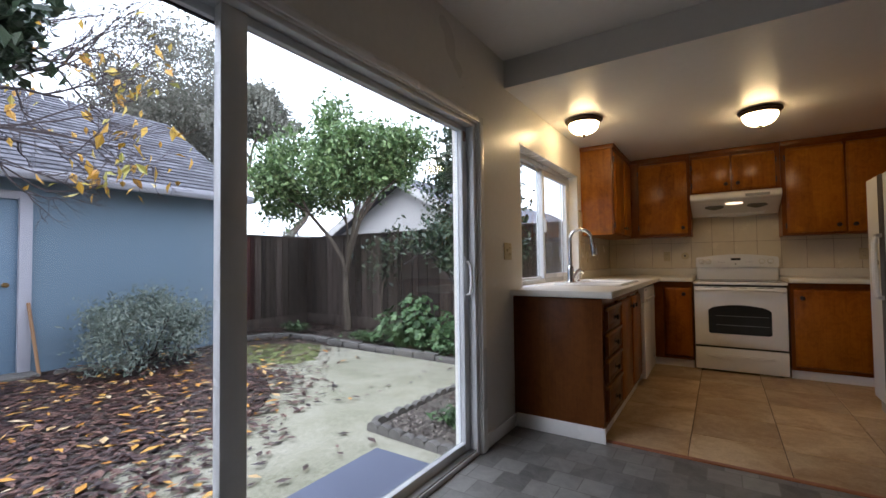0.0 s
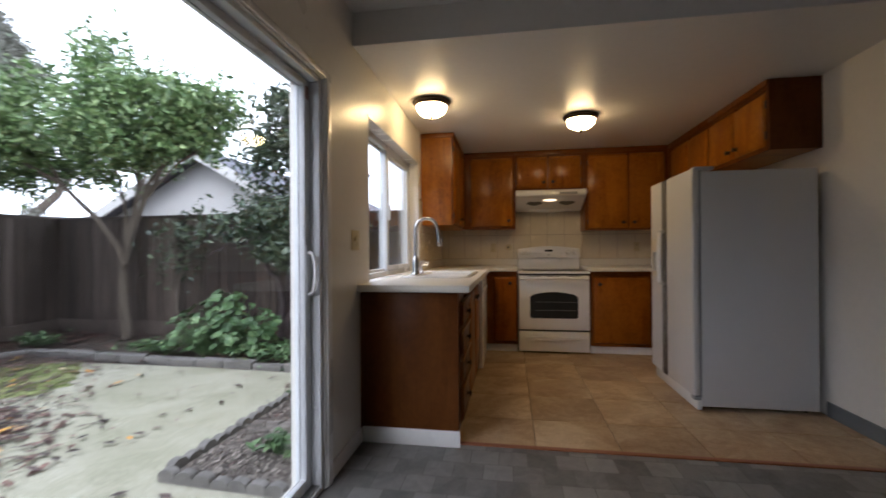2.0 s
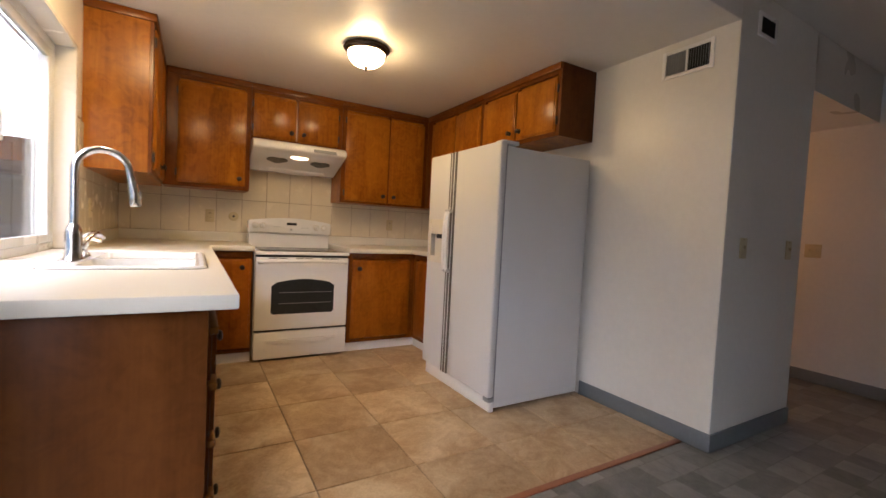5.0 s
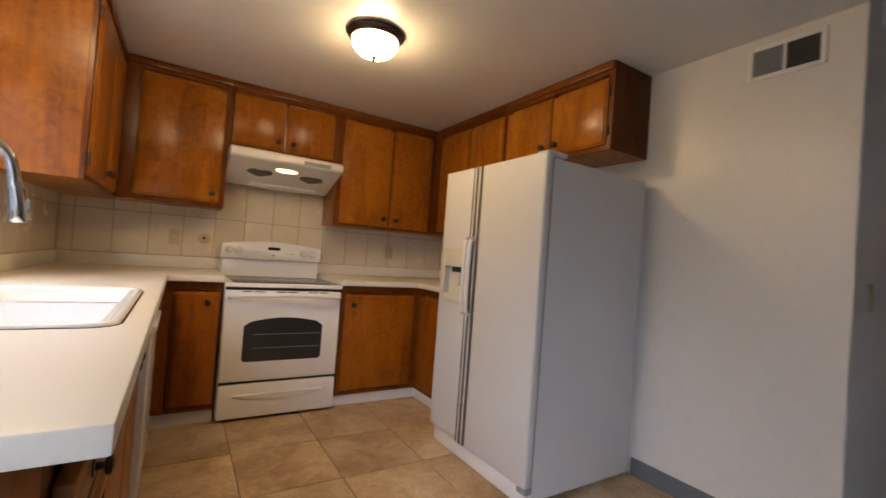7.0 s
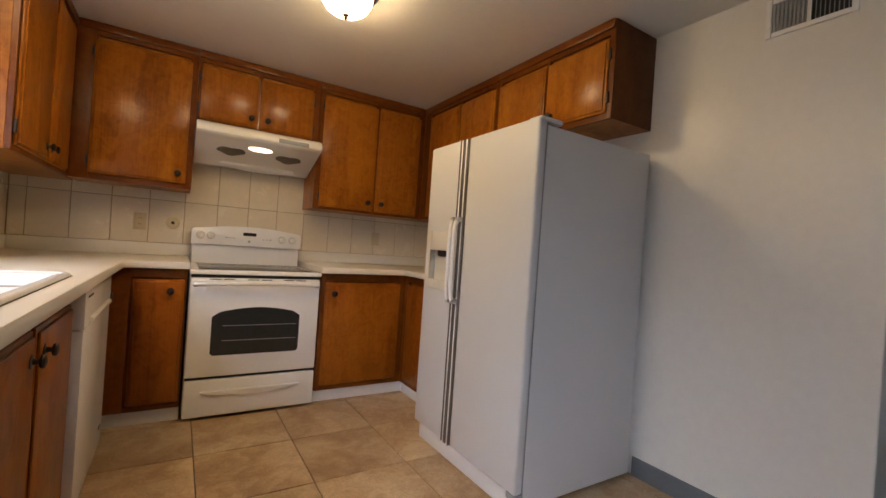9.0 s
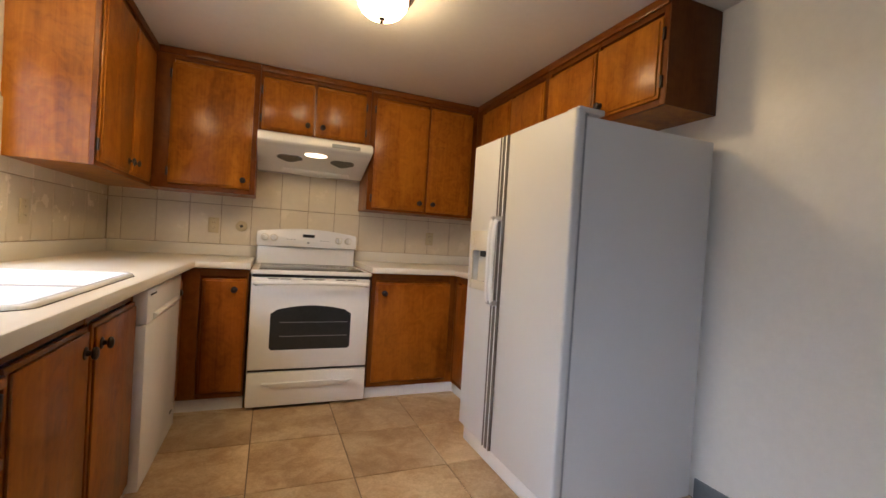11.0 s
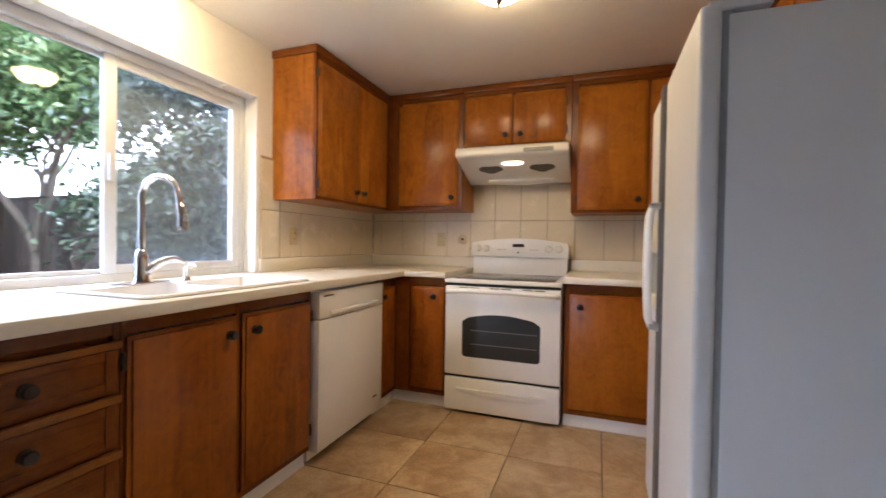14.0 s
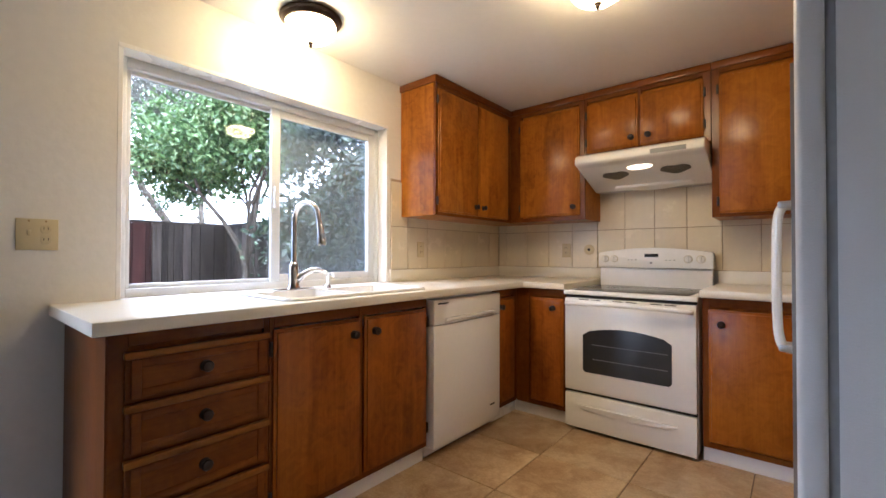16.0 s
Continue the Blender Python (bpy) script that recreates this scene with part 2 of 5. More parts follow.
M["black_glass"] = surface("black_oven_glass", (0.028, 0.029, 0.031), 0.14, vary=0.2, bump=0.0, rvary=0.05)
M["rack"] = surface("dim_oven_rack", (0.19, 0.19, 0.185), 0.4, bump=0.0)
# near-black for dark parts, and for shade painted into gaps, slots and holes
M["dark"] = surface("dark_recess", (0.02, 0.02, 0.02), 0.7, bump=0.05)
M["grey_plastic"] = surface("grey_plastic", (0.3, 0.31, 0.32), 0.45, bump=0.04)
M["filter"] = surface("grease_filter_mesh", (0.17, 0.165, 0.16), 0.4, metal=0.7, vary=0.4, fine=300.0, bump=0.4)
M["bronze"] = surface("oil_rubbed_bronze", (0.05, 0.032, 0.022), 0.4, metal=0.7, vary=0.3, bump=0.05)
M["lampglass"] = glowing("lit_frosted_lamp_glass", LAMP_COLOUR, LAMP_POWER)
M["lampglass_east"] = glowing("lit_frosted_lamp_glass_east", LAMP_COLOUR, LAMP_POWER_EAST)
M["hoodlight"] = glowing("lit_hood_lens", (1.0, 0.72, 0.42), 2.0)
M["glass"] = pane_glass("window_glass", 0.0)


def gauze(name, colour, cover):
    m, n, l, bs = tree_of(name)
    tr, df, mx = n.new("ShaderNodeBsdfTransparent"), n.new("ShaderNodeBsdfDiffuse"), n.new("ShaderNodeMixShader")
    df.inputs[0].default_value = (*colour, 1)
    mx.inputs[0].default_value = cover
    l.new(tr.outputs[0], mx.inputs[1])
    l.new(df.outputs[0], mx.inputs[2])
    l.new(mx.outputs[0], n["Material Output"].inputs["Surface"])
    return m


M["screen"] = gauze("insect_gauze", (0.42, 0.47, 0.56), 0.2)
M["floor_tile"] = tile_stone("beige_stone_tile", (0.35, 0.21, 0.095), (0.52, 0.345, 0.18), (0.74, 0.57, 0.36))
M["grout"] = surface("brown_grout", (0.19, 0.14, 0.095), 0.9, bump=0.2)
M["wall_tile"] = surface("cream_wall_tile", (0.71, 0.63, 0.48), 0.26, vary=0.045, bump=0.0, big=6.0, fine=30.0, spread=60.0, rvary=0.06)
M["wall_grout"] = surface("tan_wall_grout", (0.38, 0.29, 0.20), 0.9, bump=0.2)
M["vinyl"] = sheet_vinyl("slate_sheet_vinyl")
M["strip"] = surface("red_oak_strip", (0.30, 0.11, 0.05), 0.45, vary=0.25, fine=60.0, bump=0.1)
M["concrete"] = ground_cover("mossy_concrete", (0.215, 0.215, 0.135), (0.335, 0.325, 0.24), (0.43, 0.41, 0.33), 1.1, 45.0, 0.9, 0.2)
M["soil"] = ground_cover("dark_soil", (0.035, 0.026, 0.02), (0.06, 0.045, 0.035), (0.10, 0.08, 0.06), 2.0, 30.0, 0.95, 0.7)
M["moss"] = ground_cover("moss_patch", (0.09, 0.12, 0.025), (0.15, 0.185, 0.05), (0.24, 0.25, 0.11), 2.5, 40.0, 0.95, 0.5)
M["edging"] = surface("weathered_concrete_edging", (0.16, 0.15, 0.138), 0.9, vary=0.35, fine=30.0, bump=0.5)
M["mat"] = surface("blue_grey_door_mat", (0.12, 0.135, 0.19), 0.95, vary=0.2, fine=300.0, bump=0.5)
M["fence"] = weathered("weathered_fence_board", (0.112, 0.087, 0.072))
M["fence_red"] = weathered("red_stained_board", (0.10, 0.033, 0.027))
M["bluewall"] = surface("blue_stucco_paint", (0.165, 0.232, 0.30), 0.8, vary=0.08, big=0.9, fine=60.0, bump=0.3, spread=0)
M["bluedoor"] = surface("blue_door_paint", (0.17, 0.25, 0.34), 0.5, vary=0.1, bump=0.08)
M["lilac_trim"] = surface("pale_lilac_trim_paint", (0.42, 0.42, 0.47), 0.6, vary=0.1, bump=0.1)
M["shingle"] = surface("grey_asphalt_shingle", (0.115, 0.115, 0.135), 0.9, vary=0.4, big=2.0, fine=120.0, bump=0.4, spread=30.0)
M["stucco"] = surface("white_stucco", (0.50, 0.49, 0.47), 0.9, vary=0.06, bump=0.3, spread=0)
M["brass"] = surface("brass", (0.3, 0.19, 0.08), 0.35, metal=1.0)
M["bark"] = surface("grey_brown_bark", (0.135, 0.108, 0.082), 0.9, vary=0.4, big=6.0, fine=40.0, bump=0.6, stretch=(3, 3, 1))
M["twig"] = surface("dark_twig_bark", (0.065, 0.05, 0.05), 0.9, vary=0.3, bump=0.3)
M["leaf_green"] = foliage("glossy_green_leaves", (0.065, 0.12, 0.042), (0.145, 0.24, 0.08), (0.31, 0.41, 0.18), 0.35)
M["leaf_dark"] = foliage("dark_camellia_leaves", (0.024, 0.045, 0.024), (0.048, 0.08, 0.042), (0.12, 0.15, 0.09), 0.28)
M["leaf_grey"] = foliage("silvery_shrub_leaves", (0.10, 0.13, 0.11), (0.17, 0.21, 0.17), (0.27, 0.31, 0.26), 0.6)
M["leaf_plant"] = foliage("bright_mallow_leaves", (0.04, 0.085, 0.03), (0.08, 0.155, 0.055), (0.16, 0.25, 0.11), 0.5)
# eucalyptus greens with the distance haze mixed into the colour
M["leaf_far_hazed"] = foliage("eucalyptus_leaves_hazed", (0.15, 0.155, 0.12), (0.23, 0.23, 0.185), (0.34, 0.335, 0.28), 0.7)
M["leaf_yellow"] = foliage("yellow_autumn_leaves", (0.50, 0.25, 0.03), (0.62, 0.38, 0.05), (0.40, 0.40, 0.10), 0.5)
M["leaf_dead"] = foliage("brown_fallen_leaves", (0.022, 0.010, 0.009), (0.062, 0.027, 0.022), (0.19, 0.10, 0.075), 0.38)
M["stick"] = surface("bare_wood_stick", (0.35, 0.2, 0.1), 0.7, vary=0.2, bump=0.1)
M["pinkstone"] = surface("pinkish_stone", (0.42, 0.27, 0.23), 0.85, vary=0.2, bump=0.3)

# ---- building helpers ----
ORIGIN = {}


def fw(u, v, w):
    return (w, u, v)


def fn(u, v, w):
    return (u, -w, v)


def fe(u, v, w):
    return (-w, u, v)


def fz(u, v, w):
    return (u, v, w)


def box(bm, f, u0, u1, v0, v1, w0, w1, bevel=0.0, seg=2):
    """A block in a frame: u across, v up, w outwards, with rounded edges."""
    vs = [bm.verts.new(f(u, v, w)) for u in (u0, u1) for v in (v0, v1) for w in (w0, w1)]
    q = ((0, 1, 3, 2), (4, 6, 7, 5), (0, 4, 5, 1), (2, 3, 7, 6), (0, 2, 6, 4), (1, 5, 7, 3))
    fs = [bm.faces.new([vs[k] for k in i]) for i in q]
    if bevel:
        es = list({e for fc in fs for e in fc.edges})
        bmesh.ops.bevel(bm, geom=es, offset=bevel, segments=seg, profile=0.5, affect="EDGES", clamp_overlap=True)
    return bm


def block(f, u0, u1, v0, v1, w0, w1, bevel=0.003, seg=2):
    return box(bmesh.new(), f, u0, u1, v0, v1, w0, w1, bevel, seg)


def prism(f, outline, w0, w1, bevel=0.0):
    """An outline in u, v drawn out from w0 to w1."""
    bm = bmesh.new()
    a = [bm.verts.new(f(u, v, w0)) for u, v in outline]
    b = [bm.verts.new(f(u, v, w1)) for u, v in outline]
    k = len(outline)
    bm.faces.new(a)
    bm.faces.new(b)
    for i in range(k):
        bm.faces.new((a[i], a[(i + 1) % k], b[(i + 1) % k], b[i]))
    if bevel:
        bmesh.ops.bevel(bm, geom=list(bm.edges), offset=bevel, segments=2, profile=0.5, affect="EDGES", clamp_overlap=True)
    return bm


def lathe(f, cu, cv, profile, segs=28, bm=None):
    """A turned shape about the w axis: profile of radius, w."""
    bm = bm or bmesh.new()
    rings = []
    for r, w in profile:
        if r < 1e-5:
            rings.append([bm.verts.new(f(cu, cv, w))])
        else:
            rings.append([bm.verts.new(f(cu + r * math.cos(2 * math.pi * k / segs), cv + r * math.sin(2 * math.pi * k / segs), w)) for k in range(segs)])
    for a, b in zip(rings, rings[1:]):
        for k in range(segs):
            ring = [a[k % len(a)], a[(k + 1) % len(a)], b[(k + 1) % len(b)], b[k % len(b)]]
            seen = list(dict.fromkeys(ring))
            if len(seen) > 2:
                bm.faces.new(seen)
    return bm


def tube(points, radii, segs=10, bm=None):
    bm = bm or bmesh.new()
    pts = [Vector(p) for p in points]
    if not hasattr(radii, "__len__"):
        radii = [radii] * len(pts)
    rings, side = [], None
    for i, p in enumerate(pts):
        d = (pts[min(i + 1, len(pts) - 1)] - pts[max(i - 1, 0)]).normalized()
        if side is None:
            side = d.orthogonal().normalized()
        side = (side - d * side.dot(d)).normalized()
        up = d.cross(side)
        rings.append([bm.verts.new(p + radii[i] * (math.cos(2 * math.pi * k / segs) * side + math.sin(2 * math.pi * k / segs) * up)) for k in range(segs)])
    for a, b in zip(rings, rings[1:]):
        for k in range(segs):
            bm.faces.new((a[k], a[(k + 1) % segs], b[(k + 1) % segs], b[k]))
    bm.faces.new(rings[0])
    bm.faces.new(rings[-1])
    return bm


def bend(points, n=8):
    """A smooth line through a few points."""
    p = [Vector(q) for q in points]
    p = [2 * p[0] - p[1], *p, 2 * p[-1] - p[-2]]
    out = []
    for i in range(1, len(p) - 2):
        for k in range(n):
            t = k / n
            a, b, c, d = p[i - 1:i + 3]
            out.append(0.5 * (2 * b + (c - a) * t + (2 * a - 5 * b + 4 * c - d) * t * t + (3 * b - a - 3 * c + d) * t ** 3))
    return out + [p[-2]]


def link_mesh(name, bm, material, base, smooth=True):
    bmesh.ops.recalc_face_normals(bm, faces=bm.faces)
    bmesh.ops.translate(bm, vec=-Vector(base), verts=bm.verts)
    me = bpy.data.meshes.new(name)
    bm.to_mesh(me)
    bm.free()
    me.materials.append(material)
    if smooth:
        me.shade_smooth()
        me.set_sharp_from_angle(angle=radians(35))
    return new(name, me)


def thing(name, base, label, category, group="", kind=""):
    """An Empty at the thing's base, to carry its parts."""
    ob = new(name)
    ob.empty_display_size = 0.05
    ob.location = base
    ORIGIN[ob.name] = Vector(base)
    return tagged(ob, label, category, group, kind)


def part(name, bm, material, parent, label="", smooth=True):
    base = ORIGIN[parent.name]
    ob = link_mesh(name, bm, material, base, smooth)
    ob.parent = parent
    ORIGIN[ob.name] = base
    return tagged(ob, label)


def solid(name, bm, material, base, label="", category="", group="", kind="", smooth=True):
    ob = link_mesh(name, bm, material, base, smooth)
    ob.location = base
    ORIGIN[ob.name] = Vector(base)
    return tagged(ob, label, category, group, kind)


def structure(name, bm, material, label="", smooth=False):
    ob = link_mesh(name, bm, material, (0, 0, 0), smooth)
    ORIGIN[ob.name] = Vector((0, 0, 0))
    return tagged(ob, label, "", "", "structure")


# ---- plan ----
XW, XE, YN = -0.97, 2.02, 6.115
YS = 2.96
ZK, ZD = 2.31, 2.50
WT = 0.16
X0, X1, Y0 = -0.97, 4.15, -4.4
DOOR = (-0.40, 2.54, 0.002, 1.95)
WIN = (3.21, 4.72, 0.915, 2.0)
GROUND = -0.10

# ---- structure ----
bm = bmesh.new()
for u0, u1, v0, v1 in ((Y0 - WT, DOOR[0], 0, 2.7), (DOOR[0], DOOR[1], DOOR[3], 2.7), (DOOR[0], DOOR[1], -0.2, DOOR[2]), (DOOR[1], WIN[0], -0.2, 2.7), (WIN[0], WIN[1], -0.2, WIN[2]), (WIN[0], WIN[1], WIN[3], 2.7), (WIN[1], YN + WT, -0.2, 2.7)):
    box(bm, fw, u0, u1, v0, v1, XW - WT, XW)
structure("wall_west", bm, M["wall"])
structure("wall_north", block(fn, XW, XE + WT, -0.2, 2.7, -YN - WT, -YN, 0), M["wall"])
structure("wall_east", block(fz, XE, 2.95, YS, YN + WT, 0, 2.7, 0.006), M["wall"])
# unseen wall, its distance chosen so that less light bounces back inside
structure("wall_south_unseen", block(fz, X0 - WT, X1 + WT, Y0 - WT, Y0, -0.2, 2.7, 0), M["wall"])
bm = bmesh.new()
box(bm, fz, X1, X1 + WT, Y0, 5.2, 0, 2.7)
structure("wall_hall_east", bm, M["wall"])
structure("wall_hall_north", block(fz, 2.95, X1, 5.2, 5.2 + WT, 0, 2.7, 0), M["wall"])
structure("wall_hall_header", block(fz, 2.95, X1, YS, YS + 0.12, 2.14, 2.7, 0), M["wall"])
structure("ceiling_hall", block(fz, 2.95, X1, YS + 0.12, 5.2, 2.14, 2.24, 0), M["ceiling"])
structure("ceiling_kitchen", block(fz, XW, XE, YS, YN, ZK, ZK + 0.4, 0.004), M["ceiling"])
structure("ceiling_dining", block(fz, X0, X1, Y0, YS, ZD, ZD + 0.2, 0), M["ceiling"])
structure("roof_slab", block(fz, X0 - WT - 0.02, X1 + WT, Y0 - WT, YN + WT, 2.7, 2.85, 0), M["stucco"])
structure("floor_dining", block(fz, X0, X1, Y0, 3.105, -0.1, 0.0, 0), M["vinyl"])
structure("floor_hall", block(fz, 2.95, X1, 3.105, 5.2, -0.1, 0.0, 0), M["vinyl"])
kitchen_floor = structure("floor_kitchen", block(fz, XW, XE, 3.105, YN, -0.1, -0.003, 0), M["grout"])
solid("threshold_strip", block(fz, -0.38, XE - 0.02, 3.09, 3.125, 0.0, 0.009, 0.003), M["strip"], (0.8, 3.1, 0), "narrow red oak threshold strip between tile and vinyl", "threshold", kind="structure")
structure("baseboard_east", block(fe, YS - 0.004, 3.86, 0, 0.1, -XE, -XE + 0.011, 0.003), M["greybase"], smooth=True)
structure("baseboard_pillar", block(fn, XE - 0.011, 2.95, 0, 0.1, -YS, -YS + 0.011, 0.003), M["greybase"], smooth=True)
structure("baseboard_hall", block(fe, Y0, 5.2, 0, 0.1, -X1, -X1 + 0.011, 0.003), M["greybase"], smooth=True)
structure("baseboard_door", block(fw, 2.625, 3.06, 0, 0.085, XW, XW + 0.012, 0.003), M["white_trim"], smooth=True)

# ---- sliding door and kitchen window ----


def ring(bm, f, u0, u1, v0, v1, w0, w1, side, top=None, bottom=None, bevel=0.004):
    """Four bars round an opening, butted end to end."""
    top, bottom = top or side, bottom or side
    box(bm, f, u0, u0 + side, v0, v1, w0, w1, bevel)
    box(bm, f, u1 - side, u1, v0, v1, w0, w1, bevel)
    box(bm, f, u0 + side, u1 - side, v1 - top, v1, w0 + 0.001, w1 - 0.001, bevel)
    box(bm, f, u0 + side, u1 - side, v0, v0 + bottom, w0 + 0.001, w1 - 0.001, bevel)
    return bm


def pane(name, f, u0, u1, v0, v1, w, parent):
    ob = part(name, block(f, u0, u1, v0, v1, w - 0.003, w + 0.003, 0), M["glass"], parent, smooth=False)
    ob.visible_shadow = False
    return ob


d0, d1, dz0, dz1 = DOOR
door = thing("door_1", (XW, 1.1, 0), "white vinyl sliding patio door with two large panes, closed", "door", kind="structure")
part("frame", ring(bmesh.new(), fw, d0, d1, dz0, dz1, XW - 0.125, XW + 0.004, 0.03, 0.02, 0.025), M["vinyl_frame"], door)
casing = bmesh.new()
for a, b, c, d in ((d0 - 0.083, d0 - 0.003, 0.0, dz1 + 0.055), (d1 + 0.003, d1 + 0.083, 0.0, dz1 + 0.055)):
    box(casing, fw, a, b, c, d, XW, XW + 0.013, 0.004)
    box(casing, fw, a + 0.014, b - 0.014, c, d - 0.014, XW + 0.011, XW + 0.023, 0.005)
box(casing, fw, d0 - 0.003, d1 + 0.003, dz1 + 0.003, dz1 + 0.055, XW, XW + 0.013, 0.004)
box(casing, fw, d0 - 0.02, d1 + 0.02, dz1 + 0.012, dz1 + 0.043, XW + 0.011, XW + 0.023, 0.005)
part("casing", casing, M["white_trim"], door, "glossy white moulded door casing")
part("track", block(fw, d0 + 0.03, d1 - 0.03, dz0 + 0.025, dz0 + 0.034, XW - 0.10, XW - 0.005, 0.002), M["steel"], door, "worn metal sill track")
for nm, u0, u1, w in (("fixed_sash", d0 + 0.03, 1.12, XW - 0.105), ("sliding_sash", 1.015, d1 - 0.03, XW - 0.06)):
    v0, v1 = dz0 + 0.028, dz1 - 0.021
    sash = part(nm, ring(bmesh.new(), fw, u0, u1, v0, v1, w - 0.02, w + 0.018, 0.055, 0.032, 0.055), M["vinyl_frame"], door)
    dark_seal = nm[0] == "f"
    part("gasket", ring(bmesh.new(), fw, u0 + 0.05, u1 - 0.05, v0 + 0.05, v1 - 0.028, w - 0.015, w - (0.001 if dark_seal else 0.009), 0.010 if dark_seal else 0.006, bevel=0), M["gasket" if dark_seal else "grey_plastic"], sash, "black rubber glazing gasket" if dark_seal else "thin grey glazing seal")
    pane("pane", fw, u0 + 0.05, u1 - 0.05, v0 + 0.05, v1 - 0.028, w - 0.012, sash)
    if nm[0] == "s":
        part("meeting_stile", block(fw, u0 - 0.004, u0 + 0.084, v0, v1, w + 0.018, w + 0.026, 0.004), M["vinyl_frame"], sash)
        part("door_handle", tube(bend([(w + 0.016, u1 - 0.03, 0.93), (w + 0.045, u1 - 0.028, 0.95), (w + 0.055, u1 - 0.027, 1.03), (w + 0.045, u1 - 0.028, 1.11), (w + 0.016, u1 - 0.03, 1.13)], 6), 0.0085), M["white_trim"], sash, "white D-shaped pull handle")
        part("sticker", block(fw, u1 - 0.045, u1 - 0.015, 1.84, 1.9, w + 0.018, w + 0.0195, 0), M["pinkstone"], sash, "small faded colourful sticker")
        part("latch", block(fw, u1 - 0.048, u1 - 0.012, 0.9, 1.16, w + 0.017, w + 0.023, 0.002), M["vinyl_frame"], sash)

w0, w1, wz0, wz1 = WIN
window = thing("window_1", (XW, 3.96, wz0), "white vinyl sliding kitchen window with two panes", "window", kind="structure")
liner = bmesh.new()
for a, b, c, d in ((w0, w0 + 0.018, wz0 + 0.022, wz1 - 0.018), (w1 - 0.018, w1, wz0 + 0.022, wz1 - 0.018), (w0, w1, wz1 - 0.018, wz1)):
    box(liner, fw, a, b, c, d, XW - 0.155, XW + (0.005 if d == wz1 else 0.001), 0.0015, 1)
part("liner", liner, M["white_trim"], window, "glossy white board lining the opening", smooth=False)
part("window_frame", ring(bmesh.new(), fw, w0 + 0.018, w1 - 0.018, wz0 + 0.012, wz1 - 0.018, XW - 0.145, XW - 0.085, 0.035, 0.045, 0.045), M["vinyl_frame"], window)
part("window_sill", block(fw, w0 + 0.02, w1 - 0.02, wz0 + 0.004, wz0 + 0.02, XW - 0.085, XW - 0.002, 0.003), M["white_trim"], window)
s1 = part("fixed_sash", ring(bmesh.new(), fw, w0 + 0.053, 3.965, wz0 + 0.057, wz1 - 0.063, XW - 0.14, XW - 0.115, 0.022, 0.02, 0.02), M["vinyl_frame"], window)
pane("pane", fw, w0 + 0.07, 3.95, wz0 + 0.07, wz1 - 0.075, XW - 0.125, s1)
s2 = part("sliding_sash", ring(bmesh.new(), fw, 3.925, w1 - 0.053, wz0 + 0.057, wz1 - 0.063, XW - 0.113, XW - 0.087, 0.052, 0.045, 0.04), M["vinyl_frame"], window)
pane("pane", fw, 3.97, w1 - 0.1, wz0 + 0.09, wz1 - 0.1, XW - 0.10, s2)
screen = part("insect_screen", ring(bmesh.new(), fw, 3.95, w1 - 0.06, wz0 + 0.06, wz1 - 0.07, XW - 0.158, XW - 0.148, 0.015, bevel=0.002), M["vinyl_frame"], window)
mesh_ob = part("screen_mesh", block(fw, 3.96, w1 - 0.07, wz0 + 0.07, wz1 - 0.08, XW - 0.154, XW - 0.153, 0), M["screen"], screen, "fine grey insect mesh", smooth=False)
mesh_ob.visible_shadow = False
part("latch", block(fw, 3.935, 3.957, 1.38, 1.5, XW - 0.088, XW - 0.066, 0.004), M["vinyl_frame"], s2, "white sash latch")

# ---- kitchen cabinets ----


def knob(f, u, v, w, parent):
    return part("knob", lathe(f, u, v, [(0.0, w), (0.0185, w), (0.0175, w + 0.0025), (0.008, w + 0.004), (0.006, w + 0.014), (0.016, w + 0.018), (0.0185, w + 0.023), (0.016, w + 0.028), (0.008, w + 0.031), (0, w + 0.0315)], 16), M["knob"], parent, "small dark bronze knob")


def hinge(f, u, v, w, parent):
    bm = block(f, u - 0.006, u + 0.006, v - 0.028, v + 0.028, w, w + 0.012, 0.003)
    return part("hinge", bm, M["knob"], parent, "dark exposed hinge")


def door_leaf(f, u0, u1, v0, v1, w, parent, knob_at=None, hinge_at=None, name="door", material=None):
    """A lipped overlay door: routed edge round a flat raised field."""
    bm = block(f, u0, u1, v0, v1, w, w + 0.011, 0.004)
    box(bm, f, u0 + 0.013, u1 - 0.013, v0 + 0.013, v1 - 0.013, w + 0.009, w + 0.019, 0.005)
    leaf = part(name, bm, M[material or row_birch], parent)
    if knob_at:
        knob(f, knob_at[0], knob_at[1], w + 0.019, leaf)
    if hinge_at is not None:
        for v in (v0 + 0.075, v1 - 0.075):
            hinge(f, hinge_at, v, w + 0.001, leaf)
    return leaf


def carcass(name, f, u0, u1, v0, v1, w0, w1, label, category="cabinet", group="kitchen cabinets", body_top=None):
    """A cabinet body, in the birch tone of its row."""
    c = f((u0 + u1) / 2, v0, (w0 + w1) / 2)
    cab = thing(name, c, label, category, group)
    part("body", block(f, u0, u1, v0, body_top or v1, w0, w1 - 0.02, 0.0015, 1), M[row_birch], cab)
    return cab


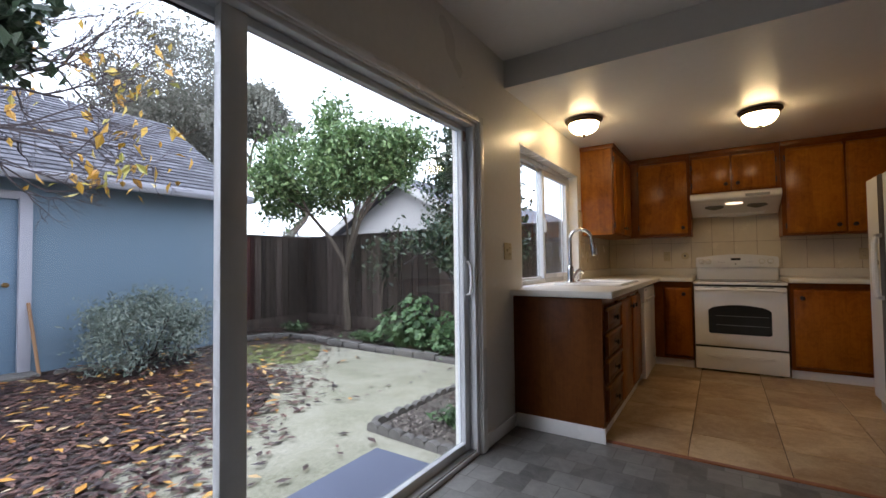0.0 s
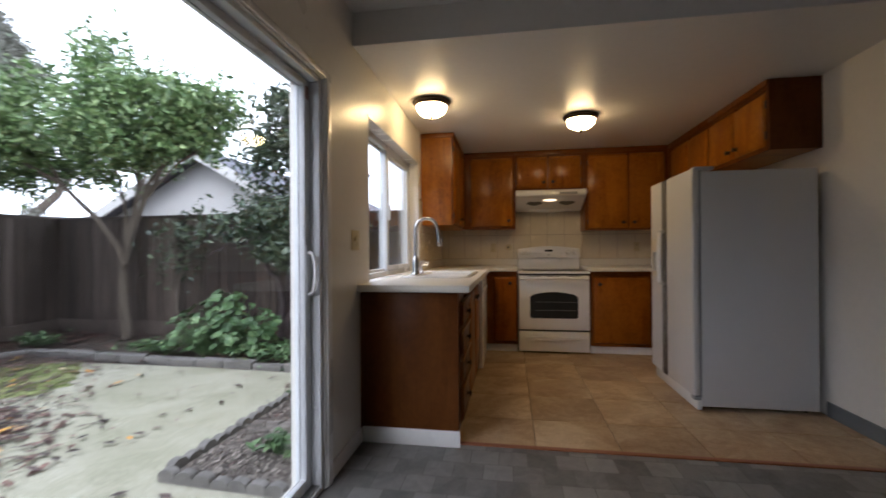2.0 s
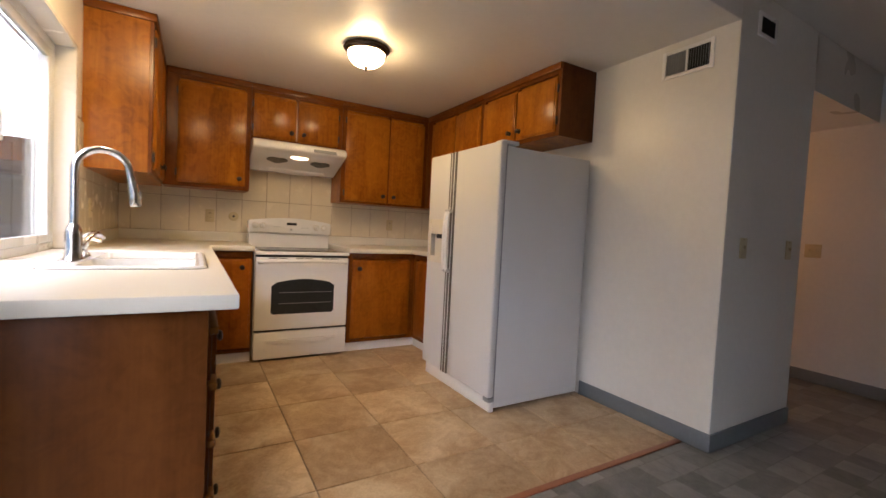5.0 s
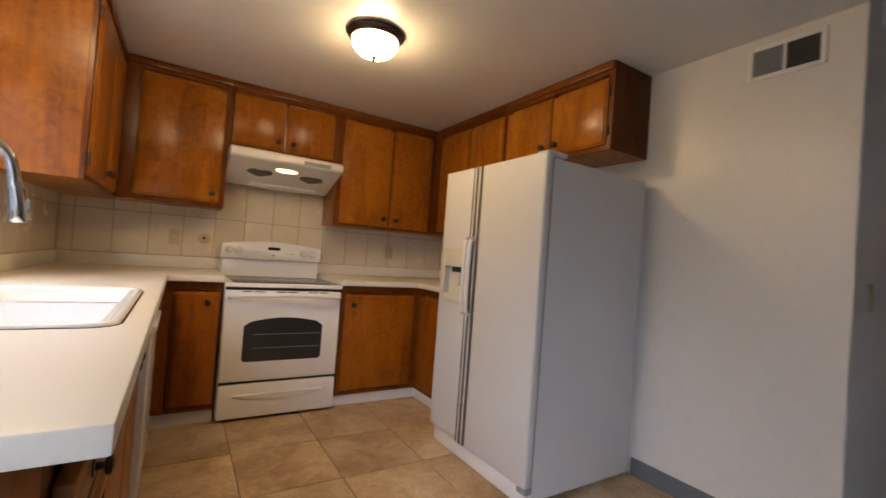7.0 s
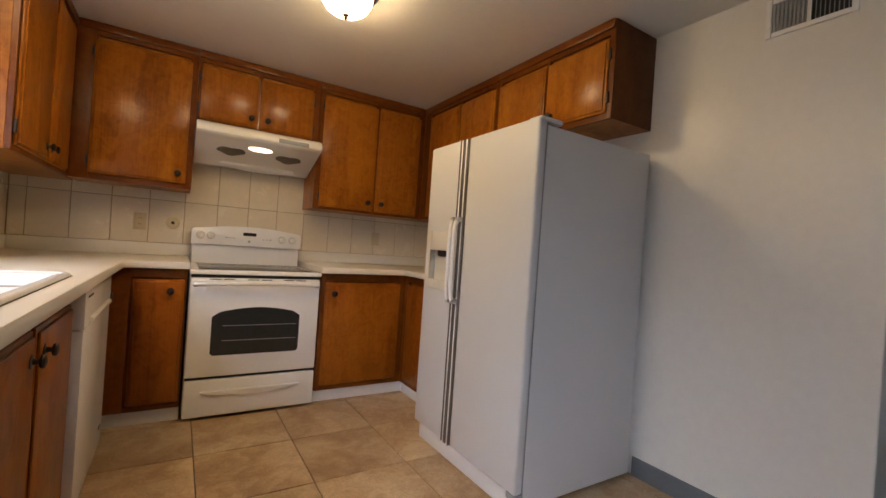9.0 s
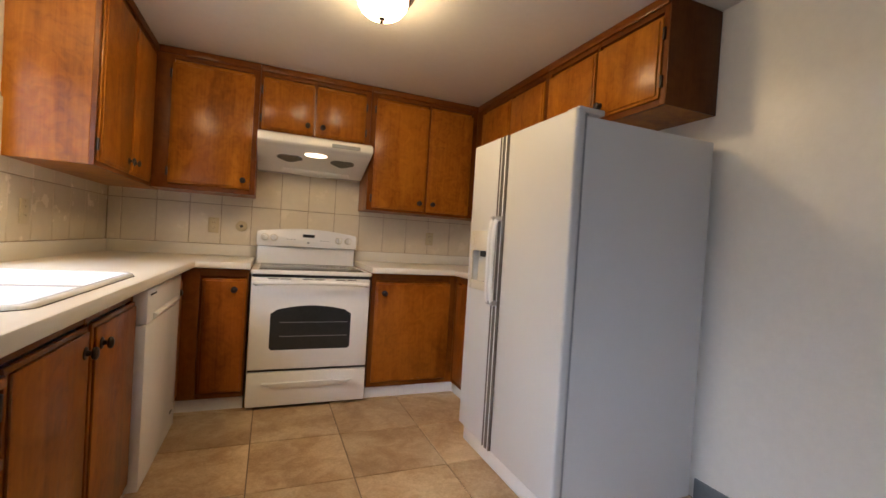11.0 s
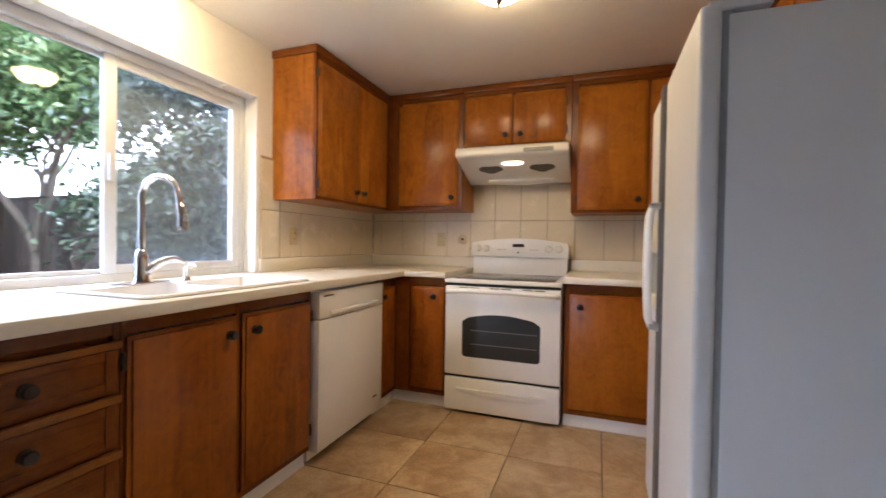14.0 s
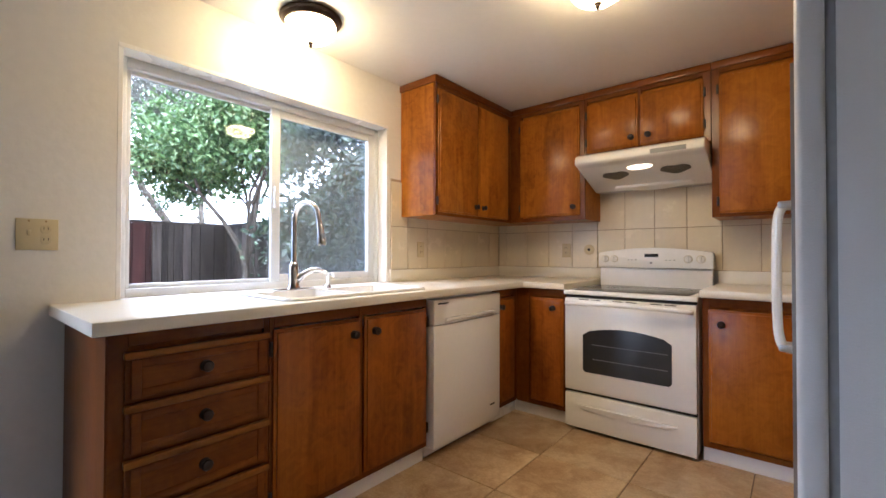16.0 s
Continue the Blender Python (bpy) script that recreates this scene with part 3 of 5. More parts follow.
def face_frame(cab, f, u0, u1, v0, v1, w, stiles, rails, horizontal):
    """stiles: (centre, half width); rails: (v0, v1) between them."""
    for a, b in stiles:
        part("stile", block(f, a, b, v0, v1, w - 0.02, w, 0.0015, 1), M["wood_v"], cab)
    for (a, _), (b, _) in zip(stiles[:-1], stiles[1:]):
        lo = [s[1] for s in stiles if s[0] == a][0]
        for r0, r1 in rails:
            part("rail", block(f, lo, b, r0, r1, w - 0.021, w - 0.001, 0.0015, 1), M[horizontal], cab)


CB, CT = 0.893, 0.935
WF, NF, EF = -0.38, -5.42, -1.42
BASE = 0.085

row_birch = "wood"

# drawers by the sliding door
u0, u1 = 3.06, 3.555
cab = carcass("drawer_cabinet", fw, u0, u1, BASE, CB, XW, WF, "brown varnished birch base cabinet with four drawers")
face_frame(cab, fw, u0, u1, BASE, CB, WF, [(u0, u0 + 0.05), (u1 - 0.02, u1)], [(CB - 0.05, CB), (0.655, 0.685), (0.49, 0.52), (0.325, 0.355), (BASE, BASE + 0.03)], "wood_hy")
part("side_panel", block(fn, XW + 0.002, WF, BASE - 0.02, CB, -u0 - 0.001, -u0 + 0.006, 0.001), M["wood_dark"], cab, "darker brown plywood end panel")
for v0, v1 in ((0.675, 0.825), (0.51, 0.665), (0.345, 0.5), (0.12, 0.335)):
    d = door_leaf(fw, u0 + 0.04, u1 - 0.012, v0, v1, WF, cab, ((u0 + u1) / 2 + 0.015, (v0 + v1) / 2), name="drawer_front", material="wood_hy")
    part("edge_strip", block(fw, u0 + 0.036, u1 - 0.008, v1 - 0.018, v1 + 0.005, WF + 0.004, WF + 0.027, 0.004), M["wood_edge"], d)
    part("bead", ring(bmesh.new(), fw, u0 + 0.054, u1 - 0.026, v0 + 0.014, v1 - 0.02, WF + 0.017, WF + 0.0225, 0.026, bevel=0.002), M["wood_hy"], d)

u0, u1 = 3.557, 4.455
cab = carcass("sink_cabinet", fw, u0, u1, BASE, CB, XW, WF, "brown varnished birch sink cabinet with two doors", body_top=0.74)
face_frame(cab, fw, u0, u1, BASE, CB, WF, [(u0, u0 + 0.02), (3.99, 4.012), (u1 - 0.02, u1)], [(CB - 0.055, CB), (BASE, BASE + 0.03)], "wood_hy")
door_leaf(fw, u0 + 0.012, 3.988, 0.115, 0.835, WF, cab, (3.945, 0.765), u0 + 0.004)
door_leaf(fw, 4.014, u1 - 0.012, 0.115, 0.835, WF, cab, (4.07, 0.765), u1 - 0.004)

u0, u1 = 5.135, 5.42
cab = carcass("corner_cabinet", fw, u0, YN, BASE, CB, XW, WF, "brown varnished birch corner cabinet with narrow door")
face_frame(cab, fw, u0, u1, BASE, CB, WF, [(u0, u0 + 0.015), (u1 - 0.05, u1)], [(CB - 0.05, CB), (BASE, BASE + 0.03)], "wood_hy")
door_leaf(fw, u0 + 0.01, u1 - 0.045, 0.12, 0.83, WF, cab, (u0 + 0.045, 0.77))

u0, u1 = WF, -0.012
cab = carcass("narrow_cabinet", fn, u0 + 0.001, u1, BASE, CB, -YN, NF, "brown varnished birch narrow base cabinet beside the stove")
face_frame(cab, fn, u0, u1, BASE, CB, NF, [(u0 + 0.001, u0 + 0.1), (u1 - 0.02, u1)], [(CB - 0.05, CB), (BASE, BASE + 0.03)], "wood_h")
door_leaf(fn, u0 + 0.115, u1 - 0.01, 0.12, 0.83, NF, cab, (u0 + 0.29, 0.765))

u0, u1 = 0.772, 1.42
cab = carcass("stove_side_cabinet", fn, u0, XE, BASE, CB, -YN, NF, "brown varnished birch base cabinet with one wide door")
face_frame(cab, fn, u0, u1, BASE, CB, NF, [(u0, u0 + 0.035), (u1 - 0.055, u1)], [(CB - 0.05, CB), (BASE, BASE + 0.03)], "wood_h")
door_leaf(fn, u0 + 0.03, u1 - 0.05, 0.12, 0.83, NF, cab, (u0 + 0.09, 0.755))

u0, u1 = 4.74, 5.42
cab = carcass("side_cabinet", fe, u0, u1, BASE, CB, -XE, EF, "brown varnished birch base cabinet beside the fridge")
face_frame(cab, fe, u0, u1, BASE, CB, EF, [(u0, u0 + 0.03), (u1 - 0.055, u1)], [(CB - 0.05, CB), (BASE, BASE + 0.03)], "wood_hy")
door_leaf(fe, u0 + 0.025, u1 - 0.05, 0.12, 0.83, EF, cab, (u0 + 0.08, 0.755))

# toe boards
for nm, f, u0, u1, w in (("baseboard_sink_end", fn, XW + 0.012, WF + 0.005, -3.066), ("baseboard_sink", fw, 3.10, 4.455, WF - 0.04), ("baseboard_corner", fw, 5.135, 5.46, WF - 0.04), ("baseboard_north", fn, WF - 0.04, -0.01, NF - 0.04), ("baseboard_stove", fn, 0.772, 1.46, NF - 0.04), ("baseboard_side", fe, 4.74, 5.46, EF - 0.04)):
    structure(nm, block(f, u0, u1, -0.002, 0.083 if "end" not in nm else 0.095, w, w + 0.014, 0.004), M["white_trim"], smooth=True)

# worktops
XF, YF, XEF = -0.31, 5.385, 1.385


S = (-0.86, -0.395, 3.66, 4.44)
bm = bmesh.new()


def plate(bm, xs, ys, z0, z1, skip, bevel=0.006):
    """A flat plate on a grid of cells, some left out, with rounded outer edges."""
    top = {}
    for i, x in enumerate(xs):
        for j, y in enumerate(ys):
            top[i, j] = bm.verts.new((x, y, z1))
    cells = [(i, j) for i in range(len(xs) - 1) for j in range(len(ys) - 1) if (i, j) not in skip]
    fs = [bm.faces.new((top[i, j], top[i + 1, j], top[i + 1, j + 1], top[i, j + 1])) for i, j in cells]
    for v in [v for v in bm.verts if not v.link_faces]:
        bm.verts.remove(v)
    ext = bmesh.ops.extrude_face_region(bm, geom=fs)
    bmesh.ops.translate(bm, vec=(0, 0, z0 - z1), verts=[g for g in ext["geom"] if isinstance(g, bmesh.types.BMVert)])
    bmesh.ops.recalc_face_normals(bm, faces=bm.faces)
    edges = [e for e in bm.edges if len(e.link_faces) == 2 and e.calc_face_angle(0) > 1.0]
    bmesh.ops.bevel(bm, geom=edges, offset=bevel, segments=2, profile=0.5, affect="EDGES", clamp_overlap=True)
    return bm


top = thing("worktop", (-0.65, 4.5, CB), "cream laminate kitchen worktop running along the window", "worktop")
part("slab", plate(bm, [XW, S[0], S[1], XF, -0.004], [3.008, S[2], S[3], YF, YN], CB, CT, {(1, 1), (3, 0), (3, 1), (3, 2)}), M["laminate"], top)
for f, u0, u1, w in ((fw, 4.725, YN - 0.022, XW), (fn, XW, 0.0, -YN)):
    part("upstand", block(f, u0, u1, CT, 1.018, w, w + 0.02, 0.004), M["laminate"], top, "low cream laminate upstand")
top2 = thing("worktop", (1.4, 5.6, CB), "cream laminate worktop in the corner behind the fridge", "worktop")
part("slab", plate(bmesh.new(), [0.764, XEF, XE], [4.725, YF, YN], CB, CT, {(0, 0)}), M["laminate"], top2)
for f, u0, u1, w in ((fn, 0.764, XE, -YN), (fe, 4.725, YN - 0.022, -XE)):
    part("upstand", block(f, u0, u1, CT, 1.018, w, w + 0.02, 0.004), M["laminate"], top2, "low cream laminate upstand")

# sink
x0, x1, y0, y1 = S
sink = thing("sink", ((x0 + x1) / 2, (y0 + y1) / 2, CT), "white enamel double-bowl drop-in kitchen sink", "sink")


def bead(loops, radius, segs=7):
    """A lip that runs round the sink with rounded corners: loops of (inset, height)."""
    bm = bmesh.new()
    rows = []
    for inset, z in loops:
        ax, bx, ay, by = x0 - 0.024 + inset, x1 + 0.024 - inset, y0 - 0.024 + inset, y1 + 0.024 - inset
        rad = max(0.004, radius - inset)
        row = []
        for cx, cy, start in ((bx - rad, by - rad, 0), (ax + rad, by - rad, 1), (ax + rad, ay + rad, 2), (bx - rad, ay + rad, 3)):
            for k in range(segs):
                t = math.pi / 2 * (start + k / (segs - 1))
                row.append(bm.verts.new((cx + rad * math.cos(t), cy + rad * math.sin(t), z)))
        rows.append(row)
    for p, q in zip(rows, rows[1:]):
        for k in range(len(p)):
            bm.faces.new((p[k], p[(k + 1) % len(p)], q[(k + 1) % len(p)], q[k]))
    return bm


part("rim", bead([(0, CT + 0.0005), (0.0015, CT + 0.006), (0.005, CT + 0.0105), (0.011, CT + 0.0125), (0.018, CT + 0.0115), (0.024, CT + 0.008), (0.028, CT + 0.004)], 0.06), M["enamel"], sink)
part("deck", plate(bmesh.new(), [x0 - 0.008, x0 + 0.075, x1 - 0.016, x1 + 0.008], [y0 - 0.008, y0 + 0.02, 4.02, 4.06, y1 - 0.02, y1 + 0.008], CT - 0.004, CT + 0.006, {(1, 1), (1, 3)}, 0.002), M["enamel"], sink, smooth=False)
part("rim_seal", bead([(-0.0045, CT + 0.0004), (-0.0035, CT + 0.0016), (0.003, CT + 0.0016)], 0.065), M["dark"], sink, "dark line of sealant")
for a, b in ((y0 + 0.02, 4.02), (4.06, y1 - 0.02)):
    bm = bmesh.new()
    p, q = x0 + 0.075, x1 - 0.016
    rim_v = [bm.verts.new(v) for v in ((p, a, CT + 0.004), (q, a, CT + 0.004), (q, b, CT + 0.004), (p, b, CT + 0.004))]
    low_v = [bm.verts.new(v) for v in ((p + 0.03, a + 0.03, CT - 0.17), (q - 0.03, a + 0.03, CT - 0.17), (q - 0.03, b - 0.03, CT - 0.17), (p + 0.03, b - 0.03, CT - 0.17))]
    for k in range(4):
        bm.faces.new((rim_v[k], rim_v[(k + 1) % 4], low_v[(k + 1) % 4], low_v[k]))
    bm.faces.new(low_v)
    bmesh.ops.bevel(bm, geom=[e for e in bm.edges if not e.is_boundary], offset=0.025, segments=3, profile=0.5, affect="EDGES")
    bowl = part("bowl", bm, M["enamel"], sink)
    part("drain", lathe(fz, (p + q) / 2, (a + b) / 2, [(0.045, CT - 0.171), (0.045, CT - 0.166), (0.03, CT - 0.168), (0, CT - 0.169)], 20), M["steel"], bowl, "steel drain")

# faucet
FX, FY, FZ = -0.825, 3.925, CT + 0.006
faucet = thing("faucet", (FX, FY, FZ), "chrome gooseneck pull-down kitchen faucet with lever", "faucet")
plate_pts = [(FX + 0.032 * math.cos(t), FY + 0.09 * (1 if math.sin(t) > 0 else -1) + 0.032 * math.sin(t)) for t in [2 * math.pi * (k + 0.5) / 20 for k in range(20)]]
part("deck_plate", prism(fz, plate_pts, FZ, FZ + 0.008, 0.002), M["chrome"], faucet)
part("body", lathe(fz, FX, FY, [(0.034, FZ + 0.008), (0.030, FZ + 0.02), (0.026, FZ + 0.045), (0.028, FZ + 0.10), (0.024, FZ + 0.125), (0.015, FZ + 0.145), (0, FZ + 0.147)]), M["chrome"], faucet)
arch = [(FX, FY, FZ + 0.13), (FX, FY, FZ + 0.33)] + [(FX + 0.085 - 0.085 * math.cos(a), FY + 0.03 * (1 - math.cos(a)) / 2, FZ + 0.36 + 0.085 * math.sin(a)) for a in [math.pi * k / 10 for k in range(10)]] + [(FX + 0.178, FY + 0.032, FZ + 0.325)]
part("spout", tube(bend(arch, 4), 0.0142, 14), M["chrome"], faucet)
part("spray_head", tube([(FX + 0.176, FY + 0.032, FZ + 0.335), (FX + 0.181, FY + 0.033, FZ + 0.315), (FX + 0.186, FY + 0.034, FZ + 0.28), (FX + 0.192, FY + 0.035, FZ + 0.235), (FX + 0.193, FY + 0.035, FZ + 0.225)], [0.0145, 0.018, 0.0195, 0.023, 0.019], 16), M["chrome"], faucet)
part("spray_button", block(fz, FX + 0.203, FX + 0.212, FY + 0.025, FY + 0.042, FZ + 0.26, FZ + 0.29, 0.003), M["grey_plastic"], faucet, "dark spray button")
part("lever", tube(bend([(FX + 0.015, FY + 0.012, FZ + 0.05), (FX + 0.03, FY + 0.05, FZ + 0.085), (FX + 0.05, FY + 0.1, FZ + 0.105), (FX + 0.07, FY + 0.145, FZ + 0.085)], 6), [0.019] * 5 + [0.016] * 5 + [0.012] * 5 + [0.009] * 4, 12), M["chrome"], faucet)
sp = thing("soap_dispenser", (FX, 4.13, FZ), "small chrome soap dispenser beside the faucet", "dispenser")
part("stem", lathe(fz, FX, 4.13, [(0.02, FZ), (0.018, FZ + 0.01), (0.009, FZ + 0.02), (0.009, FZ + 0.06), (0.012, FZ + 0.065), (0.0, FZ + 0.07)], 16), M["chrome"], sp)
part("nozzle", tube(bend([(FX, 4.13, FZ + 0.06), (FX + 0.02, 4.13, FZ + 0.075), (FX + 0.055, 4.13, FZ + 0.066)], 5), 0.006), M["chrome"], sp)

# dishwasher
u0, u1 = 4.462, 5.13
dish = thing("dishwasher", (-0.68, 4.8, 0), "white built-in dishwasher under the worktop", "dishwasher")
part("body", block(fw, u0, u1, 0.02, CB - 0.004, XW + 0.02, WF - 0.02, 0), M["enamel"], dish)
dd = part("door", block(fw, u0 + 0.003, u1 - 0.003, 0.07, 0.735, WF - 0.02, WF + 0.045, 0.006), M["enamel"], dish)
part("control_panel", block(fw, u0 + 0.003, u1 - 0.003, 0.737, 0.875, WF - 0.02, WF + 0.047, 0.008), M["enamel"], dish)
part("handle_lip", prism(lambda u, v, w: (u, w, v), [(WF + 0.035, 0.735), (WF + 0.045, 0.745), (WF + 0.062, 0.755), (WF + 0.062, 0.768), (WF + 0.05, 0.772), (WF + 0.035, 0.772)], u0 + 0.09, u1 - 0.09, 0.002), M["enamel"], dish)
part("vent", block(fw, u0 + 0.03, u0 + 0.12, 0.85, 0.858, WF + 0.049, WF + 0.0515, 0.001), M["dark"], dish, "dark vent slot")
part("badge", block(fw, u1 - 0.12, u1 - 0.07, 0.165, 0.175, WF + 0.044, WF + 0.047, 0.001), M["dark"], dish, "small dark badge")
part("toe_panel", block(fw, u0 + 0.003, u1 - 0.003, 0.006, 0.07, WF - 0.05, WF - 0.03, 0.003), M["grey_plastic"], dish)

# ---- stove ----
RX0, RX1, RF = 0.0, 0.757, -5.375
stove = thing("stove", (0.378, 5.72, 0), "white freestanding electric range with black oven window", "stove")
part("body", block(fn, RX0 + 0.002, RX1 - 0.002, 0.03, 0.875, -6.08, RF - 0.045, 0.003), M["enamel"], stove)
for x in (0.06, 0.70):
    for y in (5.46, 6.0):
        part("foot", lathe(fz, x, y, [(0.02, 0.0), (0.02, 0.03)], 12), M["dark"], stove)
rim = plate(bmesh.new(), [RX0 - 0.003, RX0 + 0.05, RX1 - 0.05, RX1 + 0.003], [5.372, 5.43, 5.98, 6.03], 0.868, 0.895, set(), 0.007)
part("cooktop_rim", rim, M["enamel"], stove)
ck = part("cooktop", block(fz, RX0 + 0.045, RX1 - 0.045, 5.425, 5.985, 0.893, 0.8985, 0.002), M["black_glass"], stove, "black glass cooktop")
for x, y, r in ((0.2, 5.55, 0.105), (0.56, 5.55, 0.08), (0.2, 5.84, 0.08), (0.56, 5.84, 0.105)):
    part("burner_ring", lathe(fz, x, y, [(r, 0.8982), (r, 0.8992), (r - 0.004, 0.8992), (r - 0.004, 0.8982)], 40), M["grey_plastic"], ck)
od = part("oven_door", block(fn, RX0 + 0.004, RX1 - 0.004, 0.258, 0.848, RF - 0.045, RF, 0.009), M["enamel"], stove)
wu0, wu1, wv0, wv1 = 0.125, 0.632, 0.385, 0.672
arc = [(wu0, wv0 + 0.015), (wu0 + 0.015, wv0), (wu1 - 0.015, wv0), (wu1, wv0 + 0.015)]
arc += [(wu1, wv1 - 0.055)] + [(wu0 + (wu1 - wu0) * (1 - k / 12), wv1 - 0.035 + 0.035 * math.sin(math.pi * k / 12) if 0 < k < 12 else wv1 - 0.045) for k in range(1, 12)] + [(wu0, wv1 - 0.055)]
part("oven_window", prism(fn, arc, RF - 0.004, RF + 0.002), M["black_glass"], od, "black glass oven window with rounded top", smooth=False)
for v in (0.47, 0.56):
    part("rack_line", block(fn, wu0 + 0.06, wu1 - 0.02, v, v + 0.004, RF + 0.0015, RF + 0.0028, 0), M["rack"], od, "oven rack seen through the glass")
part("handle", tube(bend([(0.03, -RF - 0.002, 0.808), (0.06, -RF - 0.042, 0.817), (0.378, -RF - 0.05, 0.824), (0.70, -RF - 0.042, 0.817), (0.727, -RF - 0.002, 0.808)], 7), 0.0135, 12), M["enamel"], od)
for k in range(3):
    for j in range(2):
        a = 0.10 + 0.21 * k + 0.075 * j
        part("vent_slot", block(fn, a, a + 0.062, 0.838, 0.843, RF - 0.001, RF + 0.0015, 0), M["dark"], od)
dw = part("storage_drawer", block(fn, RX0 + 0.004, RX1 - 0.004, 0.022, 0.24, RF - 0.045, RF, 0.009), M["enamel"], stove)
grip = [(0.09, 0.175), (0.66, 0.175), (0.66, 0.165), (0.6, 0.145), (0.378, 0.135), (0.15, 0.145), (0.09, 0.165)]
part("drawer_grip", prism(fn, grip, RF - 0.006, RF + 0.010, 0.007), M["enamel"], dw)
# near-black strips paint the shade into the joints above and below the oven door
part("seam", block(fn, RX0 + 0.006, RX1 - 0.006, 0.243, 0.254, RF - 0.05, RF - 0.018, 0), M["dark"], stove)
part("seam", block(fn, RX0 + 0.006, RX1 - 0.006, 0.850, 0.867, RF - 0.05, RF - 0.022, 0), M["dark"], stove)
part("backguard_base", block(fn, RX0 + 0.012, RX1 - 0.012, 0.893, 1.04, -6.075, -6.012, 0.006), M["enamel"], stove)
prof = [(RX0 + 0.002, 1.03), (RX1 - 0.002, 1.03), (RX1 - 0.002, 1.12)] + [(RX1 - 0.01 - (RX1 - 0.02) * k / 14, 1.142 + 0.033 * math.sin(math.pi * k / 14)) for k in range(15)] + [(RX0 + 0.002, 1.12)]
bg = part("control_panel", prism(fn, prof, -6.075, -5.985, 0.008), M["enamel"], stove)
part("display", block(fn, 0.335, 0.425, 1.108, 1.132, -5.986, -5.982, 0.002), M["black_glass"], bg, "small black clock display")
for x in (0.06, 0.125, 0.61, 0.685):
    kn = part("dial", lathe(fn, x, 1.095, [(0.023, -5.986), (0.022, -5.972), (0.018, -5.968), (0.0, -5.967)], 20), M["enamel"], bg)
    # added off-white disc paints the soft shade round the dial
    part("dial_ring", lathe(fn, x, 1.095, [(0.028, -5.9855), (0.028, -5.983), (0, -5.9828)], 24), M["offwhite"], bg)
    part("grip", block(fn, x - 0.005, x + 0.005, 1.075, 1.115, -5.97, -5.955, 0.003), M["enamel"], kn)
for x in (0.22, 0.245, 0.27, 0.47, 0.495, 0.52):
    part("mark", block(fn, x, x + 0.012, 1.085, 1.09, -5.986, -5.984, 0), M["grey_plastic"], bg, "printed control mark")
part("badge", block(fn, 0.37, 0.386, 1.06, 1.074, -5.986, -5.983, 0.001), M["grey_plastic"], bg)

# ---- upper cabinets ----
row_birch = "wood_upper"
UB, UT = 1.385, ZK
WU, NU, EU = -0.645, -5.785, -1.69


def crown(cab, f, u0, u1, w, horizontal):
    part("crown_strip", block(f, u0, u1, UT - 0.05, UT - 0.003, w, w + 0.014, 0.005), M[horizontal], cab)


u0, u1 = 4.835, 5.785
cab = carcass("wall_cabinet", fw, u0, YN, UB, UT - 0.002, XW, WU, "honey varnished birch wall cabinet beside the window, two doors")
face_frame(cab, fw, u0, u1, UB, UT - 0.002, WU, [(u0, u0 + 0.03), (5.30, 5.32), (u1 - 0.06, u1)], [(UB, UB + 0.03), (UT - 0.075, UT - 0.002)], "wood_hy")
crown(cab, fw, u0 - 0.014, u1, WU, "wood_hy")
part("end_strip", block(fn, XW, WU + 0.014, UT - 0.05, UT - 0.003, -u0 - 0.001, -u0 + 0.014, 0.005), M["wood_h"], cab)
door_leaf(fw, u0 + 0.02, 5.305, UB + 0.02, UT - 0.085, WU, cab, (5.265, UB + 0.085), u0 + 0.012)
door_leaf(fw, 5.318, u1 - 0.055, UB + 0.02, UT - 0.085, WU, cab, (5.36, UB + 0.085), u1 - 0.048)

u0, u1 = WU, -0.02
cab = carcass("wall_cabinet", fn, u0 + 0.001, u1, UB, UT - 0.002, -YN, NU, "honey varnished birch wall cabinet with one door")
face_frame(cab, fn, u0, u1, UB, UT - 0.002, NU, [(u0 + 0.001, -0.54), (u1 - 0.045, u1)], [(UB, UB + 0.03), (UT - 0.075, UT - 0.002)], "wood_h")
crown(cab, fn, u0 + 0.015, u1, NU, "wood_h")
door_leaf(fn, -0.55, u1 - 0.035, UB + 0.035, UT - 0.1, NU, cab, (u1 - 0.08, UB + 0.095), -0.557)

u0, u1 = -0.018, 0.772
cab = carcass("hood_cabinet", fn, u0, u1, 1.825, UT - 0.002, -YN, NU, "honey varnished birch cabinet above the range hood, two doors")
face_frame(cab, fn, u0, u1, 1.825, UT - 0.002, NU, [(u0, u0 + 0.02), (0.346, 0.372), (u1 - 0.045, u1)], [(1.825, 1.855), (UT - 0.075, UT - 0.002)], "wood_h")
crown(cab, fn, u0, u1, NU, "wood_h")
door_leaf(fn, u0 + 0.018, 0.351, 1.862, UT - 0.1, NU, cab, (0.31, 1.925), u0 + 0.011)
door_leaf(fn, 0.366, u1 - 0.04, 1.862, UT - 0.1, NU, cab, (0.416, 1.925), u1 - 0.034)

u0, u1 = 0.774, 1.69
cab = carcass("wall_cabinet", fn, u0, XE, UB - 0.03, UT - 0.002, -YN, NU, "honey varnished birch wall cabinet with two tall doors")
